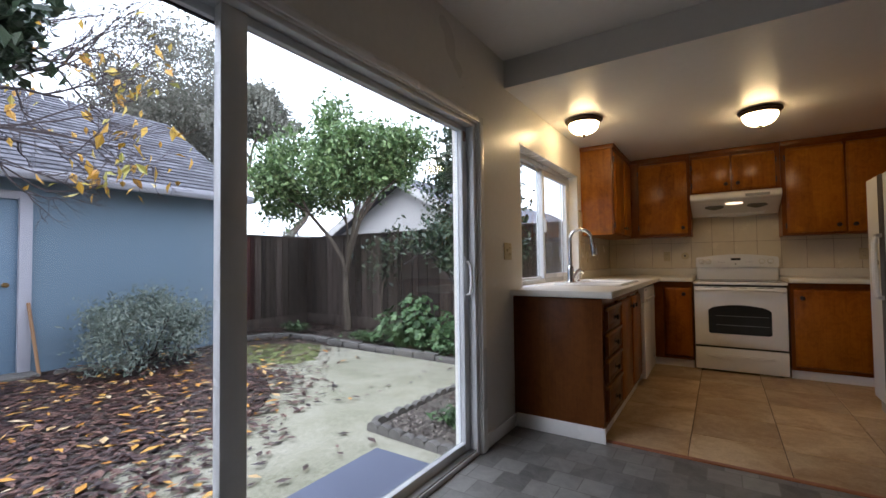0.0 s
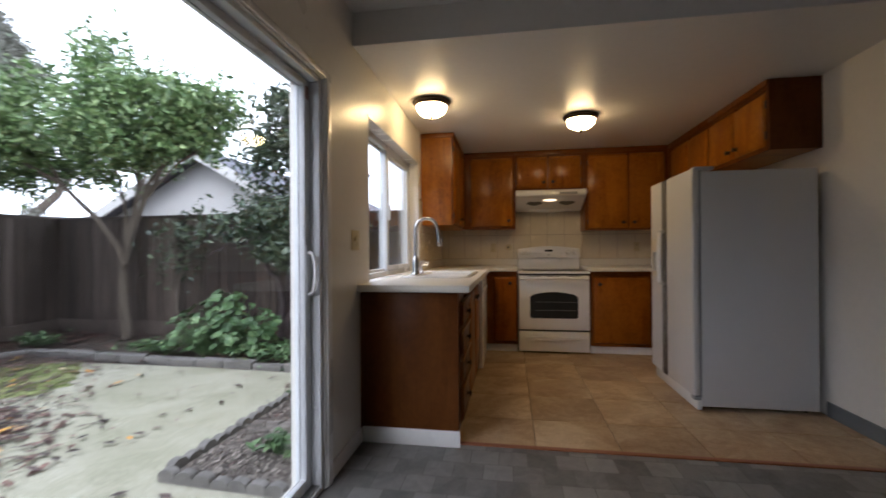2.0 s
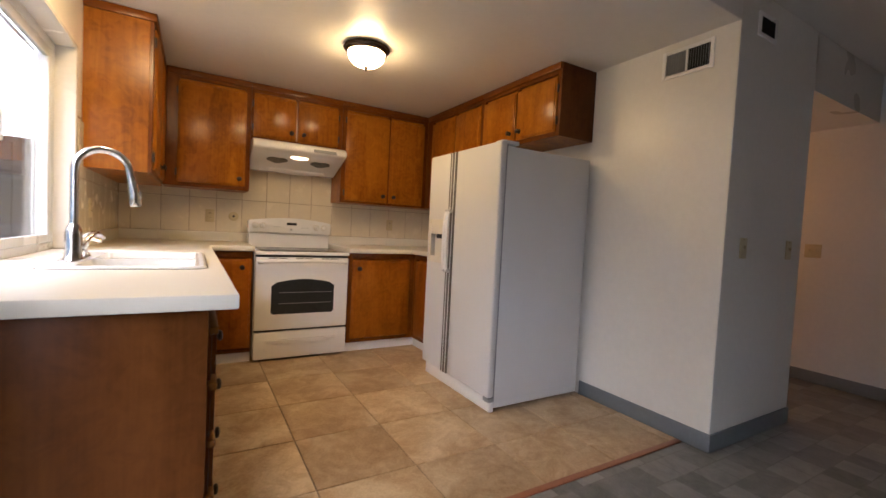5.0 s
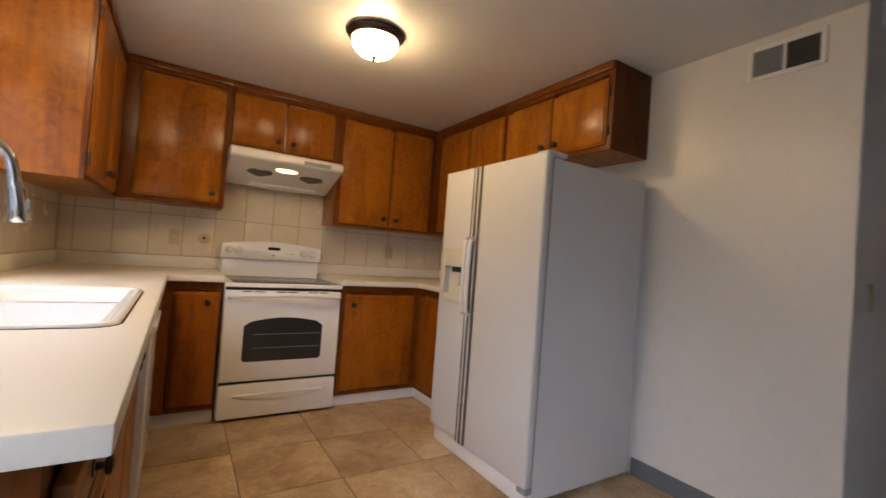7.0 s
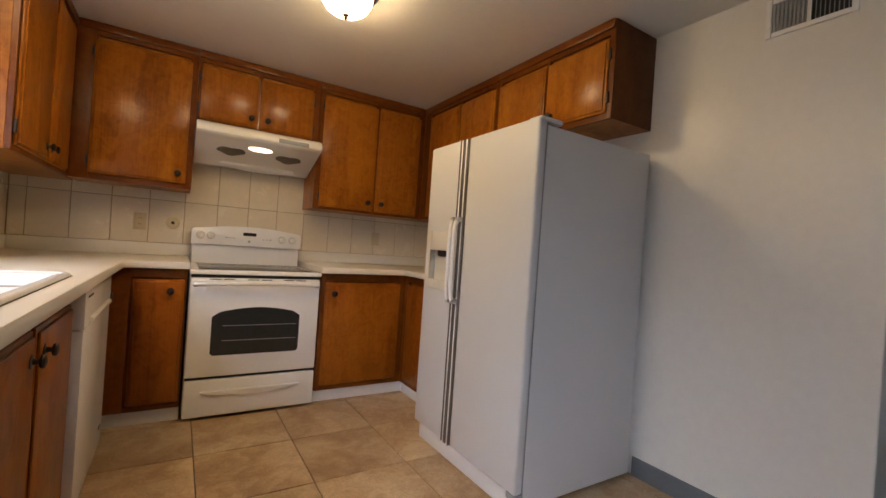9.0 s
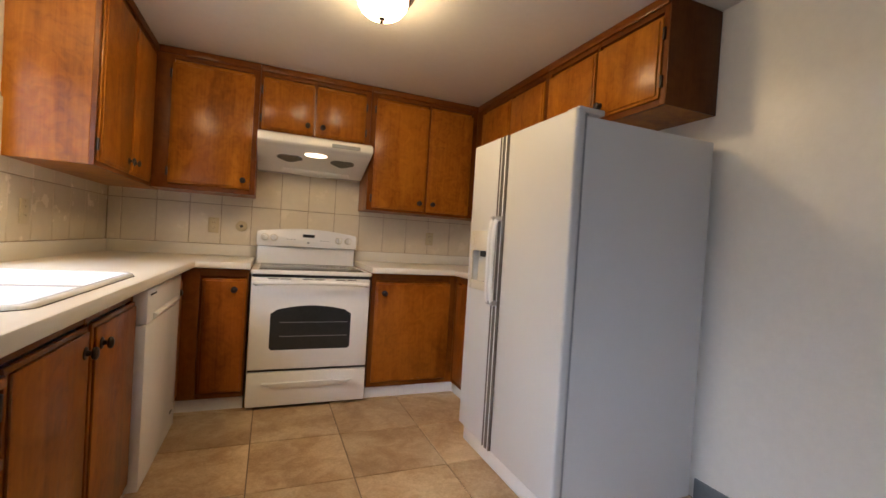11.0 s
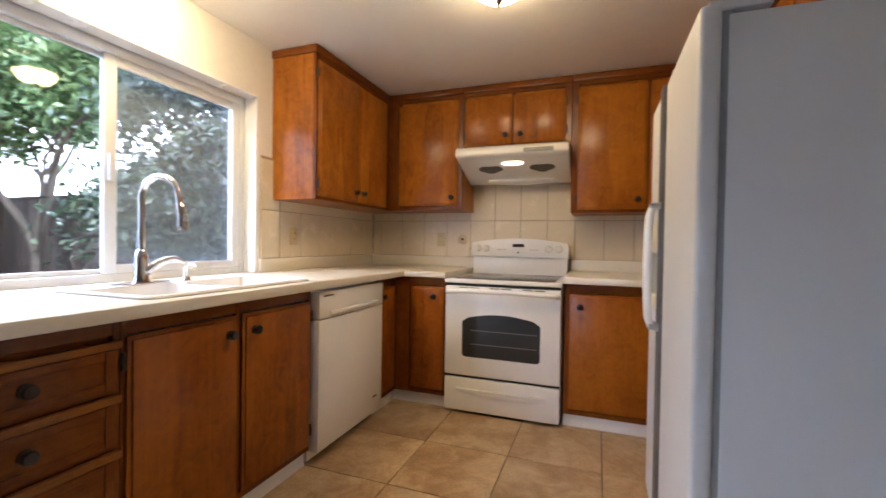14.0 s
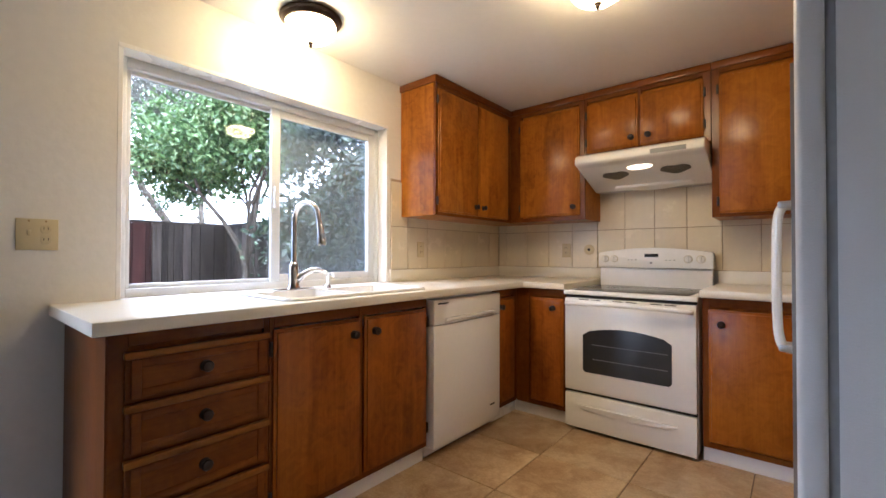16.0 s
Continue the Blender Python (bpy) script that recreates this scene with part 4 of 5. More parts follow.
face_frame(cab, fn, u0, u1, UB - 0.03, UT - 0.002, NU, [(u0, u0 + 0.045), (1.243, 1.272), (u1 - 0.05, u1)], [(UB - 0.03, UB), (UT - 0.075, UT - 0.002)], "wood_h")
crown(cab, fn, u0, u1 - 0.015, NU, "wood_h")
door_leaf(fn, u0 + 0.04, 1.25, UB - 0.01, UT - 0.1, NU, cab, (1.2, UB + 0.055), u0 + 0.032)
door_leaf(fn, 1.266, u1 - 0.045, UB - 0.01, UT - 0.1, NU, cab, (1.315, UB + 0.055))

u0, u1 = 4.79, 5.784
cab = carcass("wall_cabinet", fe, u0, u1, UB - 0.03, UT - 0.002, -XE, EU, "honey varnished birch wall cabinet behind the fridge")
face_frame(cab, fe, u0, u1, UB - 0.03, UT - 0.002, EU, [(u0, u0 + 0.03), (5.215, 5.24), (u1 - 0.12, u1)], [(UB - 0.03, UB), (UT - 0.075, UT - 0.002)], "wood_hy")
crown(cab, fe, u0, u1 - 0.015, EU, "wood_hy")
door_leaf(fe, u0 + 0.02, 5.22, UB - 0.01, UT - 0.1, EU, cab, (5.18, UB + 0.055))
door_leaf(fe, 5.235, u1 - 0.115, UB - 0.01, UT - 0.1, EU, cab, (5.28, UB + 0.055))

u0, u1 = 3.895, 4.788
cab = carcass("fridge_cabinet", fe, u0, u1, 1.815, UT - 0.002, -XE, EU, "honey varnished birch cabinet above the fridge, two doors")
face_frame(cab, fe, u0, u1, 1.815, UT - 0.002, EU, [(u0, u0 + 0.03), (4.325, 4.35), (u1 - 0.03, u1)], [(1.815, 1.85), (UT - 0.075, UT - 0.002)], "wood_hy")
crown(cab, fe, u0, u1, EU, "wood_hy")
part("side_panel", block(fn, 1.69, XE - 0.001, 1.815, UT - 0.004, -u0 - 0.001, -u0 + 0.006, 0.001), M["wood_dark"], cab, "darker brown plywood end panel")
door_leaf(fe, u0 + 0.025, 4.33, 1.845, UT - 0.1, EU, cab, (4.285, 1.905), u0 + 0.018)
door_leaf(fe, 4.345, u1 - 0.022, 1.845, UT - 0.1, EU, cab, (4.395, 1.905))

# ---- range hood ----
hood = thing("range_hood", (0.385, 5.86, 1.6), "cream under-cabinet range hood with lit lamp", "range hood")
side = [(-5.605, 1.805), (-5.592, 1.785), (-5.59, 1.755), (-5.61, 1.742), (-5.66, 1.73), (-6.0, 1.60), (-6.112, 1.60), (-6.112, 1.822), (-5.64, 1.822)]
part("shell", prism(lambda u, v, w: (w, -u, v), side, -0.017, 0.765, 0.006), M["enamel"], hood)


def under(u, v, w):
    """A frame that lies on the hood's sloping underside: u across, v back, w down."""
    k = (1.73 - 1.60) / (6.0 - 5.66)
    return (u, 5.66 + v, 1.73 - k * v - w)


part("lamp_lens", prism(under, [(0.375 + 0.078 * math.cos(t), 0.055 + 0.022 * math.sin(t)) for t in [math.pi * k / 8 for k in range(16)]], -0.01, 0.006, 0.002), M["hoodlight"], hood, "lit lamp lens")
for cx in (0.2, 0.575):
    part("fan_grille", prism(under, [(cx + (0.083 + 0.006 * math.cos(2 * t)) * math.cos(t), 0.125 + (0.044 - 0.010 * math.sin(3 * t)) * math.sin(t)) for t in [math.pi * k / 16 for k in range(32)]], -0.01, 0.004, 0), M["filter"], hood, "dark fan grille", smooth=False)
part("control_plate", block(fn, 0.47, 0.67, 1.757, 1.785, -5.606, -5.588, 0.002), M["grey_plastic"], hood, "grey control plate")
part("drip_tray", prism(under, [(0.14 + 0.52 * k / 10, 0.29 + 0.045 * math.sin(math.pi * k / 10)) for k in range(11)] + [(0.64, 0.27), (0.16, 0.27)], -0.005, 0.016, 0.003), M["enamel"], hood)

# ---- fridge ----
FA, FB, FT = 3.845, 4.705, 1.695
fridge = thing("fridge", (1.58, 4.27, 0), "white side-by-side fridge with ice dispenser", "fridge")
part("body", block(fe, FA, FB, 0.03, FT - 0.022, -1.963, -1.232, 0.006), M["fridge"], fridge)
part("door_gap", block(fe, FA + 0.003, FB - 0.004, 0.09, FT - 0.014, -1.24, -1.212, 0), M["grey_plastic"], fridge, "dark rubber door gasket")
ds = part("fridge_door", block(fe, FA - 0.012, 4.335, 0.105, FT, -1.217, -1.170, 0.012, 3), M["fridge"], fridge)
bm = plate(bmesh.new(), [4.409, 4.459, 4.663, FB + 0.008], [0.105, 0.935, 1.11, FT], -1.217, -1.170, {(1, 1)}, 0.008)
for vert in bm.verts:
    vert.co = fe(*vert.co)
bmesh.ops.recalc_face_normals(bm, faces=bm.faces)
df = part("freezer_door", bm, M["fridge"], fridge)
for p, u in ((ds, 4.34), (df, 4.378)):
    part("trim_strip", block(fe, u + 0.001, u + 0.021, 0.105, FT - 0.004, -1.235, -1.164, 0.005), M["enamel"], p)
    for a in (u - 0.004, u + 0.022):
        part("trim_edge", block(fe, a, a + 0.004, 0.107, FT - 0.006, -1.235, -1.160, 0.001), M["steel_dark"], p, "dark metal edge of the trim strip")
    part("handle", tube(bend([(1.168, u + 0.012, 1.275), (1.135, u + 0.012, 1.262), (1.125, u + 0.012, 1.18), (1.125, u + 0.012, 0.95), (1.135, u + 0.012, 0.858), (1.168, u + 0.012, 0.845)], 5), 0.0125, 10), M["enamel"], p)
    for v in (0.838, 1.262):
        part("handle_cap", block(fe, u - 0.002, u + 0.026, v, v + 0.022, -1.175, -1.128, 0.005), M["steel"], p, "grey metal handle end")
# filler almost flush with the doors, its near-black standing for shade in the gap
part("seam", block(fe, 4.331, 4.409, 0.106, FT - 0.006, -1.236, -1.177, 0), M["dark"], fridge, "near-black filler painted as the shade between the doors")
disp = part("dispenser", ring(bmesh.new(), fe, 4.43, 4.685, 0.89, 1.215, -1.176, -1.164, 0.03, 0.11, 0.05), M["offwhite"], df, "off-white ice and water dispenser")
part("recess", block(fe, 4.456, 4.668, 0.932, 1.113, -1.216, -1.209, 0), M["offwhite"], df, "shaded dispenser recess")
part("recess_slot", block(fe, 4.50, 4.60, 1.072, 1.108, -1.2095, -1.182, 0.006), M["dark"], df, "dark ice chute")
part("paddle", block(fe, 4.53, 4.575, 0.99, 1.075, -1.2095, -1.195, 0.004), M["offwhite"], df)
part("kick_grille", block(fe, FA + 0.004, FB - 0.004, 0.004, 0.098, -1.235, -1.20, 0.006), M["enamel"], fridge)
part("hinge_foot", block(fe, FA - 0.01, FA + 0.05, 0.075, 0.103, -1.225, -1.178, 0.004), M["grey_plastic"], fridge, "grey lower hinge")
part("top_hinge", block(fe, FA, FA + 0.075, FT - 0.012, FT + 0.012, -1.32, -1.19, 0.006), M["fridge"], fridge)
for y in (FA + 0.06, FB - 0.06):
    for x in (1.3, 1.9):
        part("roller", lathe(lambda u, v, w: (u, w, v), x, 0.016, [(0.016, y - 0.012), (0.016, y + 0.012)], 14), M["dark"], fridge)

# ---- ceiling lamps ----


def ceiling_lamp(lx, ly, glass):
    """A flush lamp: flared bronze pan, deep glass bowl and a small turned finial."""
    lamp = thing("ceiling_lamp", (lx, ly, ZK), "flush ceiling lamp, lit frosted glass bowl, bronze rim", "ceiling lamp", "kitchen ceiling lamps")
    part("rim", lathe(fz, lx, ly, [(0.09, ZK), (0.136, ZK - 0.001), (0.149, ZK - 0.008), (0.151, ZK - 0.014), (0.147, ZK - 0.02), (0.140, ZK - 0.023), (0.135, ZK - 0.034), (0.128, ZK - 0.041), (0.121, ZK - 0.042), (0.118, ZK - 0.034), (0.09, ZK - 0.02)], 48), M["bronze"], lamp, "dark bronze metal rim")
    part("bowl", lathe(fz, lx, ly, [(0.120, ZK - 0.038), (0.1195, ZK - 0.052), (0.113, ZK - 0.074), (0.098, ZK - 0.096), (0.075, ZK - 0.113), (0.045, ZK - 0.124), (0.018, ZK - 0.128), (0, ZK - 0.1285)], 48), glass, lamp, "lit frosted glass bowl")
    part("finial", lathe(fz, lx, ly, [(0.017, ZK - 0.127), (0.017, ZK - 0.132), (0.008, ZK - 0.136), (0.011, ZK - 0.143), (0.007, ZK - 0.152), (0, ZK - 0.155)], 16), M["bronze"], lamp)
    return lamp


ceiling_lamp(-0.69, 3.93, M["lampglass"])
ceiling_lamp(0.535, 4.51, M["lampglass_east"])

# ---- plates, outlets and vents ----


def plate_thing(name, f, u, v, w, wide, tall, label, kind, category):
    c = f(u, v, w)
    t = thing(name, c, label, category)
    part("cover_plate", block(f, u - wide / 2, u + wide / 2, v - tall / 2, v + tall / 2, w, w + 0.006, 0.002), M["almond"], t)
    k = len(kind)
    for i, what in enumerate(kind):
        cu = u + (i - (k - 1) / 2) * 0.046
        if what == "s":
            part("toggle", block(f, cu - 0.005, cu + 0.005, v - 0.004, v + 0.016, w + 0.005, w + 0.018, 0.002), M["almond"], t)
        elif what == "o":
            for dv in (-0.02, 0.02):
                part("socket", lathe(f, cu, v + dv, [(0.0165, w + 0.005), (0.016, w + 0.008), (0, w + 0.0082)], 18), M["almond"], t)
                for du in (-0.006, 0.006):
                    part("slot", block(f, cu + du - 0.001, cu + du + 0.001, v + dv - 0.002, v + dv + 0.007, w + 0.008, w + 0.0088, 0), M["dark"], t)
        elif what == "r":
            part("ring", lathe(f, cu, v, [(0.034, w + 0.005), (0.032, w + 0.009), (0.014, w + 0.010), (0.013, w + 0.006), (0, w + 0.006)], 28), M["almond"], t)
            part("hole", lathe(f, cu, v, [(0.012, w + 0.0065), (0, w + 0.0068)], 16), M["dark"], t)
        part("screw", lathe(f, cu, v + tall * 0.42, [(0.003, w + 0.006), (0, w + 0.007)], 8), M["brass"], t)
    return t


TL = 0.010
plate_thing("switch_plate", fw, 2.975, 1.195, XW, 0.115, 0.115, "almond plate with switch and outlet on cream wall", "so", "switch plate")
plate_thing("outlet", fw, 5.03, 1.16, XW + TL, 0.072, 0.115, "almond double outlet on the tiled wall", "o", "outlet")
plate_thing("outlet", fn, -0.30, 1.16, -YN + TL, 0.072, 0.115, "almond double outlet on the tiled wall", "o", "outlet")
plate_thing("outlet", fn, 1.43, 1.16, -YN + TL, 0.072, 0.115, "almond double outlet on the tiled wall", "o", "outlet")
rnd = thing("round_outlet", (-0.11, YN - TL, 1.165), "round almond single outlet on the tiled wall", "outlet")
part("cover_plate", lathe(fn, -0.11, 1.165, [(0.042, -YN + TL), (0.041, -YN + TL + 0.006), (0.03, -YN + TL + 0.009), (0.012, -YN + TL + 0.009), (0.011, -YN + TL + 0.006), (0, -YN + TL + 0.006)], 32), M["almond"], rnd)
part("hole", lathe(fn, -0.11, 1.165, [(0.011, -YN + TL + 0.0065), (0, -YN + TL + 0.007)], 16), M["dark"], rnd)
plate_thing("light_switch", fn, 2.215, 1.12, -YS, 0.072, 0.115, "almond light switch on the shaded wall", "s", "switch")
plate_thing("light_switch", fn, 2.77, 1.12, -YS, 0.072, 0.115, "almond light switch on the shaded wall", "s", "switch")
plate_thing("switch_plate", fe, 3.30, 1.12, -X1, 0.115, 0.115, "double switch plate on the lit hall wall", "ss", "switch plate")


def vent(name, f, u0, u1, v0, v1, w, halves, label, slat_paint):
    t = thing(name, f((u0 + u1) / 2, v0, w), label, "vent")
    part("backing", block(f, u0 + 0.02, (u0 + u1) / 2 if halves > 1 else u1 - 0.02, v0 + 0.02, v1 - 0.02, w, w + 0.003, 0), M["dark"], t, "dark duct opening")
    if halves > 1:
        part("damper", block(f, (u0 + u1) / 2, u1 - 0.02, v0 + 0.02, v1 - 0.02, w, w + 0.004, 0), M["grey_plastic"], t, "closed grey damper")
    part("frame", ring(bmesh.new(), f, u0, u1, v0, v1, w, w + 0.012, 0.022, bevel=0.004), M["white_trim"], t)
    n = 9
    for h in range(halves):
        a = u0 + 0.022 + h * (u1 - u0 - 0.044) / halves
        b = a + (u1 - u0 - 0.044) / halves
        if h:
            part("divider", block(f, a - 0.006, a + 0.006, v0 + 0.022, v1 - 0.022, w + 0.003, w + 0.012, 0), M["white_trim"], t)
        for k in range(n):
            c = a + (b - a) * (k + 0.5) / n
            lean = 0.006 if h == halves - 1 and halves > 1 else 0.002
            bm = bmesh.new()
            lo, hi = v0 + 0.022, v1 - 0.022
            vs = [bm.verts.new(f(*p)) for p in ((c - lean, lo, w + 0.011), (c + lean - 0.0, lo, w + 0.003), (c + lean, hi, w + 0.003), (c - lean, hi, w + 0.011), (c - lean + 0.0015, lo, w + 0.0115), (c + lean + 0.0015, lo, w + 0.0035), (c + lean + 0.0015, hi, w + 0.0035), (c - lean + 0.0015, hi, w + 0.0115))]
            for q in ((0, 1, 2, 3), (4, 5, 6, 7), (0, 1, 5, 4), (2, 3, 7, 6), (1, 2, 6, 5), (0, 3, 7, 4)):
                bm.faces.new([vs[i] for i in q])
            part("slat", bm, slat_paint, t, smooth=False)
    return t


vent("wall_vent", fe, 3.085, 3.385, 2.105, 2.27, -XE, 2, "white two-part air vent high on the kitchen wall", M["grey_plastic"])
vent("wall_vent", fn, 2.185, 2.385, 2.275, 2.405, -YS, 1, "small dark air vent on the shaded wall", M["dark"])

# ---- tiles ----


def tile_mesh(name, f, u, v, t, material, bevel):
    bm = block(f, 0, u, 0, v, 0, t, 0)
    bm.normal_update()
    edges = [e for e in bm.edges]
    bmesh.ops.bevel(bm, geom=edges, offset=bevel, segments=1, profile=0.5, affect="EDGES")
    bmesh.ops.recalc_face_normals(bm, faces=bm.faces)
    me = bpy.data.meshes.new(name)
    bm.to_mesh(me)
    bm.free()
    me.materials.append(material)
    return me


def lay(parent, name, f, us, vs, w, t, material, gap, holes=(), bevel=0.0015, jitter=0.0):
    """Tiles between joint lines us and vs, as pieces under parent."""
    shared = {}
    for a, b in zip(us, us[1:]):
        for c, d in zip(vs, vs[1:]):
            if any(h[0] <= (a + b) / 2 <= h[1] and h[2] <= (c + d) / 2 <= h[3] for h in holes):
                continue
            size = (round(b - a - gap, 4), round(d - c - gap, 4))
            if size[0] < 0.004 or size[1] < 0.004:
                continue
            if size not in shared:
                shared[size] = tile_mesh(name, f, size[0], size[1], t, material, bevel)
            ob = new(name, shared[size])
            ob.location = f(a + gap / 2, c + gap / 2, w + random.uniform(-jitter, jitter))
            ob.parent = parent


def joints(lo, hi, start, pitch):
    k = math.ceil((lo - start) / pitch + 0.02)
    out = [lo]
    while start + k * pitch < hi - 0.01:
        out.append(start + k * pitch)
        k += 1
    return out + [hi]


lay(kitchen_floor, "tile", fz, joints(XW + 0.001, XE - 0.001, 0.055, 0.472), joints(3.127, YN - 0.001, 4.93, 0.47), -0.008, 0.011, M["floor_tile"], 0.006, holes=((XW, WF - 0.1, 3.3, YN), (0.05, 0.7, 5.45, YN), (1.5, XE, 5.5, YN)), jitter=0.0005)
back = structure("backsplash_north", block(fn, XW, XE, 1.018, 1.645, -YN, -YN + 0.004, 0), M["wall_grout"])
lay(back, "tile", fn, joints(XW + 0.012, XE - 0.012, 0.165, 0.2085), [1.019, 1.318, 1.63], -YN + 0.001, TL - 0.001, M["wall_tile"], 0.004, bevel=0.002)
back = structure("backsplash_west", block(fw, 4.738, YN - 0.012, 1.018, 1.645, XW, XW + 0.004, 0), M["wall_grout"])
lay(back, "tile", fw, joints(4.738, YN - 0.012, 4.90, 0.2085), [1.019, 1.318, 1.63], XW + 0.001, TL - 0.001, M["wall_tile"], 0.004, bevel=0.002)
back = structure("backsplash_east", block(fe, 4.738, YN - 0.012, 1.018, 1.36, -XE, -XE + 0.004, 0), M["wall_grout"])
lay(back, "tile", fe, joints(4.738, YN - 0.012, 4.90, 0.2085), [1.019, 1.318, 1.36], -XE + 0.001, TL - 0.001, M["wall_tile"], 0.004, bevel=0.002)
# ---- garden ----


def raw(name, verts, faces, material, parent=None, base=(0, 0, 0), smooth=False):
    me = bpy.data.meshes.new(name)
    me.from_pydata([tuple(v) for v in verts], [], [tuple(f) for f in faces])
    me.materials.append(material)
    if smooth:
        me.shade_smooth()
    ob = new(name, me)
    if parent:
        ob.parent = parent
        ORIGIN[ob.name] = ORIGIN[parent.name]
    else:
        ob.location = base
    return ob


def leaf_arrays(rng, centres, length, width, droop=0.0, flat=0.0, fold=0.25):
    """Folded leaf blades at the given centres, as vertices and faces."""
    n = len(centres)
    d = rng.normal(size=(n, 3))
    d[:, 2] = d[:, 2] * (1 - flat) - droop
    d /= np.linalg.norm(d, axis=1)[:, None]
    up = rng.normal(size=(n, 3)) * (1 - flat) + np.array([0, 0, 0.9 + flat * 3])
    side = np.cross(d, up)
    side /= np.linalg.norm(side, axis=1)[:, None] + 1e-9
    nrm = np.cross(side, d)
    size = rng.uniform(0.55, 1.4, n)[:, None]
    a = centres - d * length * size * 0.5
    b = centres + d * length * size * 0.5
    m1 = centres - d * length * size * 0.05 + side * width * size * 0.5 + nrm * fold * width * size
    m2 = centres - d * length * size * 0.05 - side * width * size * 0.5 + nrm * fold * width * size
    v = np.stack([a, m1, b, m2], 1).reshape(-1, 3)
    k = np.arange(n)[:, None] * 4
    return v, np.concatenate([k + np.array([[0, 1, 2]]), k + np.array([[0, 2, 3]])])


def grow(bm, rng, p, d, length, radius, depth, tips, bias=(0, 0, 0.15), spread=0.6, split=(2, 3), shrink=0.72, wobble=0.18):
    """A limb that bends, thins and forks; its ends are collected in tips."""
    p, d = Vector(p), Vector(d).normalized()
    pts, steps = [p.copy()], 5
    for k in range(steps):
        d = (d + Vector(rng.normal(size=3)) * wobble + Vector(bias) * 0.25).normalized()
        p = p + d * length / steps
        pts.append(p.copy())
    tube(pts, [radius * (1 - 0.38 * k / steps) for k in range(steps + 1)], 7 if radius > 0.02 else 4, bm)
    if depth == 0:
        tips.append(p.copy())
        tips.append(pts[-3])
        return
    for k in range(rng.integers(split[0], split[1] + 1)):
        nd = (d + Vector(rng.normal(size=3)) * spread + Vector(bias)).normalized()
        grow(bm, rng, pts[-1 - int(rng.integers(0, 2))], nd, length * shrink * rng.uniform(0.8, 1.2), radius * 0.6, depth - 1, tips, bias, spread, split, shrink, wobble)


def clumps(rng, centres, per, spread):
    c = np.asarray(centres)
    return np.concatenate([rng.normal(size=(per, 3)) * np.asarray(spread) * rng.uniform(0.6, 1.25) + q for q in c])


def ellipsoid(rng, n, centre, radii, hollow=0.45):
    d = rng.normal(size=(n, 3))
    d /= np.linalg.norm(d, axis=1)[:, None]
    return np.asarray(centre) + d * np.asarray(radii) * rng.uniform(hollow, 1.0, n)[:, None] ** 0.6


structure("ground", block(fz, -400, 400, -400, 400, GROUND - 0.5, GROUND - 0.02, 0), M["soil"])
structure("patio", block(fz, -5.2, XW - WT - 0.002, -4.0, 4.72, GROUND - 0.06, GROUND, 0.004), M["concrete"])
rng = np.random.default_rng(11)


def patch(name, cx, cy, rx, ry, z, material, seed):
    """A low mound with a ragged edge."""
    r = np.random.default_rng(seed)
    bm = bmesh.new()
    k = 40
    wob = 1 + 0.12 * np.sin(np.arange(k) * 2 * math.pi / k * 3 + seed) + r.normal(size=k) * 0.035
    ringv = [bm.verts.new((cx + rx * wob[i] * math.cos(2 * math.pi * i / k), cy + ry * wob[i] * math.sin(2 * math.pi * i / k), z)) for i in range(k)]
    mid = [bm.verts.new((cx + 0.93 * rx * wob[i] * math.cos(2 * math.pi * i / k), cy + 0.93 * ry * wob[i] * math.sin(2 * math.pi * i / k), z + 0.012)) for i in range(k)]
    c = bm.verts.new((cx, cy, z + 0.022))
    for i in range(k):
        j = (i + 1) % k
        bm.faces.new((ringv[i], ringv[j], mid[j], mid[i]))
        bm.faces.new((mid[i], mid[j], c))
    return structure(name, bm, material, smooth=True)


patch("moss_ground", -5.0, 4.0, 0.85, 0.62, GROUND - 0.004, M["moss"], 3)
patch("litter_soil_ground", -4.75, 0.7, 2.1, 2.5, GROUND - 0.004, M["soil"], 5)
bed = bmesh.new()
box(bed, fz, -1.93, XW - WT - 0.01, 2.68, 4.7, GROUND - 0.05, GROUND + 0.012)
structure("bark_bed_ground", bed, ground_cover("bark_chips", (0.06, 0.05, 0.042), (0.12, 0.10, 0.085), (0.22, 0.19, 0.165), 6.0, 60.0, 0.95, 0.8))

# fallen leaves
pts = rng.uniform((-6.3, -2.5, 0), (-1.6, 4.9, 0), size=(36000, 3))
s = -0.826 * (pts[:, 0] + 2.34) - 0.564 * (pts[:, 1] - 1.97)
keep = rng.uniform(size=len(pts)) < np.clip((s + 0.25) / 1.1, 0.0, 1) ** 1.2 * np.where(pts[:, 1] > 3.4, 0.25, 1.0) + 0.012
pts = pts[keep]
pts[:, 2] = GROUND + 0.010 + rng.uniform(0, 0.022, len(pts))
yel = rng.uniform(size=len(pts)) < 0.045
v, f = leaf_arrays(rng, pts[~yel], 0.08, 0.034, flat=0.95, fold=0.08)
tagged(raw("fallen_brown_leaves", v, f, M["leaf_dead"]), "wet brown fallen leaves on the ground", "leaves", "", "stuff")
v, f = leaf_arrays(rng, pts[yel] + np.array([0, 0, 0.008]), 0.10, 0.040, flat=0.93, fold=0.1)
tagged(raw("fallen_yellow_leaves", v, f, foliage("fallen_yellow_leaf", (0.48, 0.20, 0.02), (0.58, 0.32, 0.05), (0.52, 0.42, 0.28), 0.5)), "yellow and cream fallen leaves on the ground", "leaves", "", "stuff")
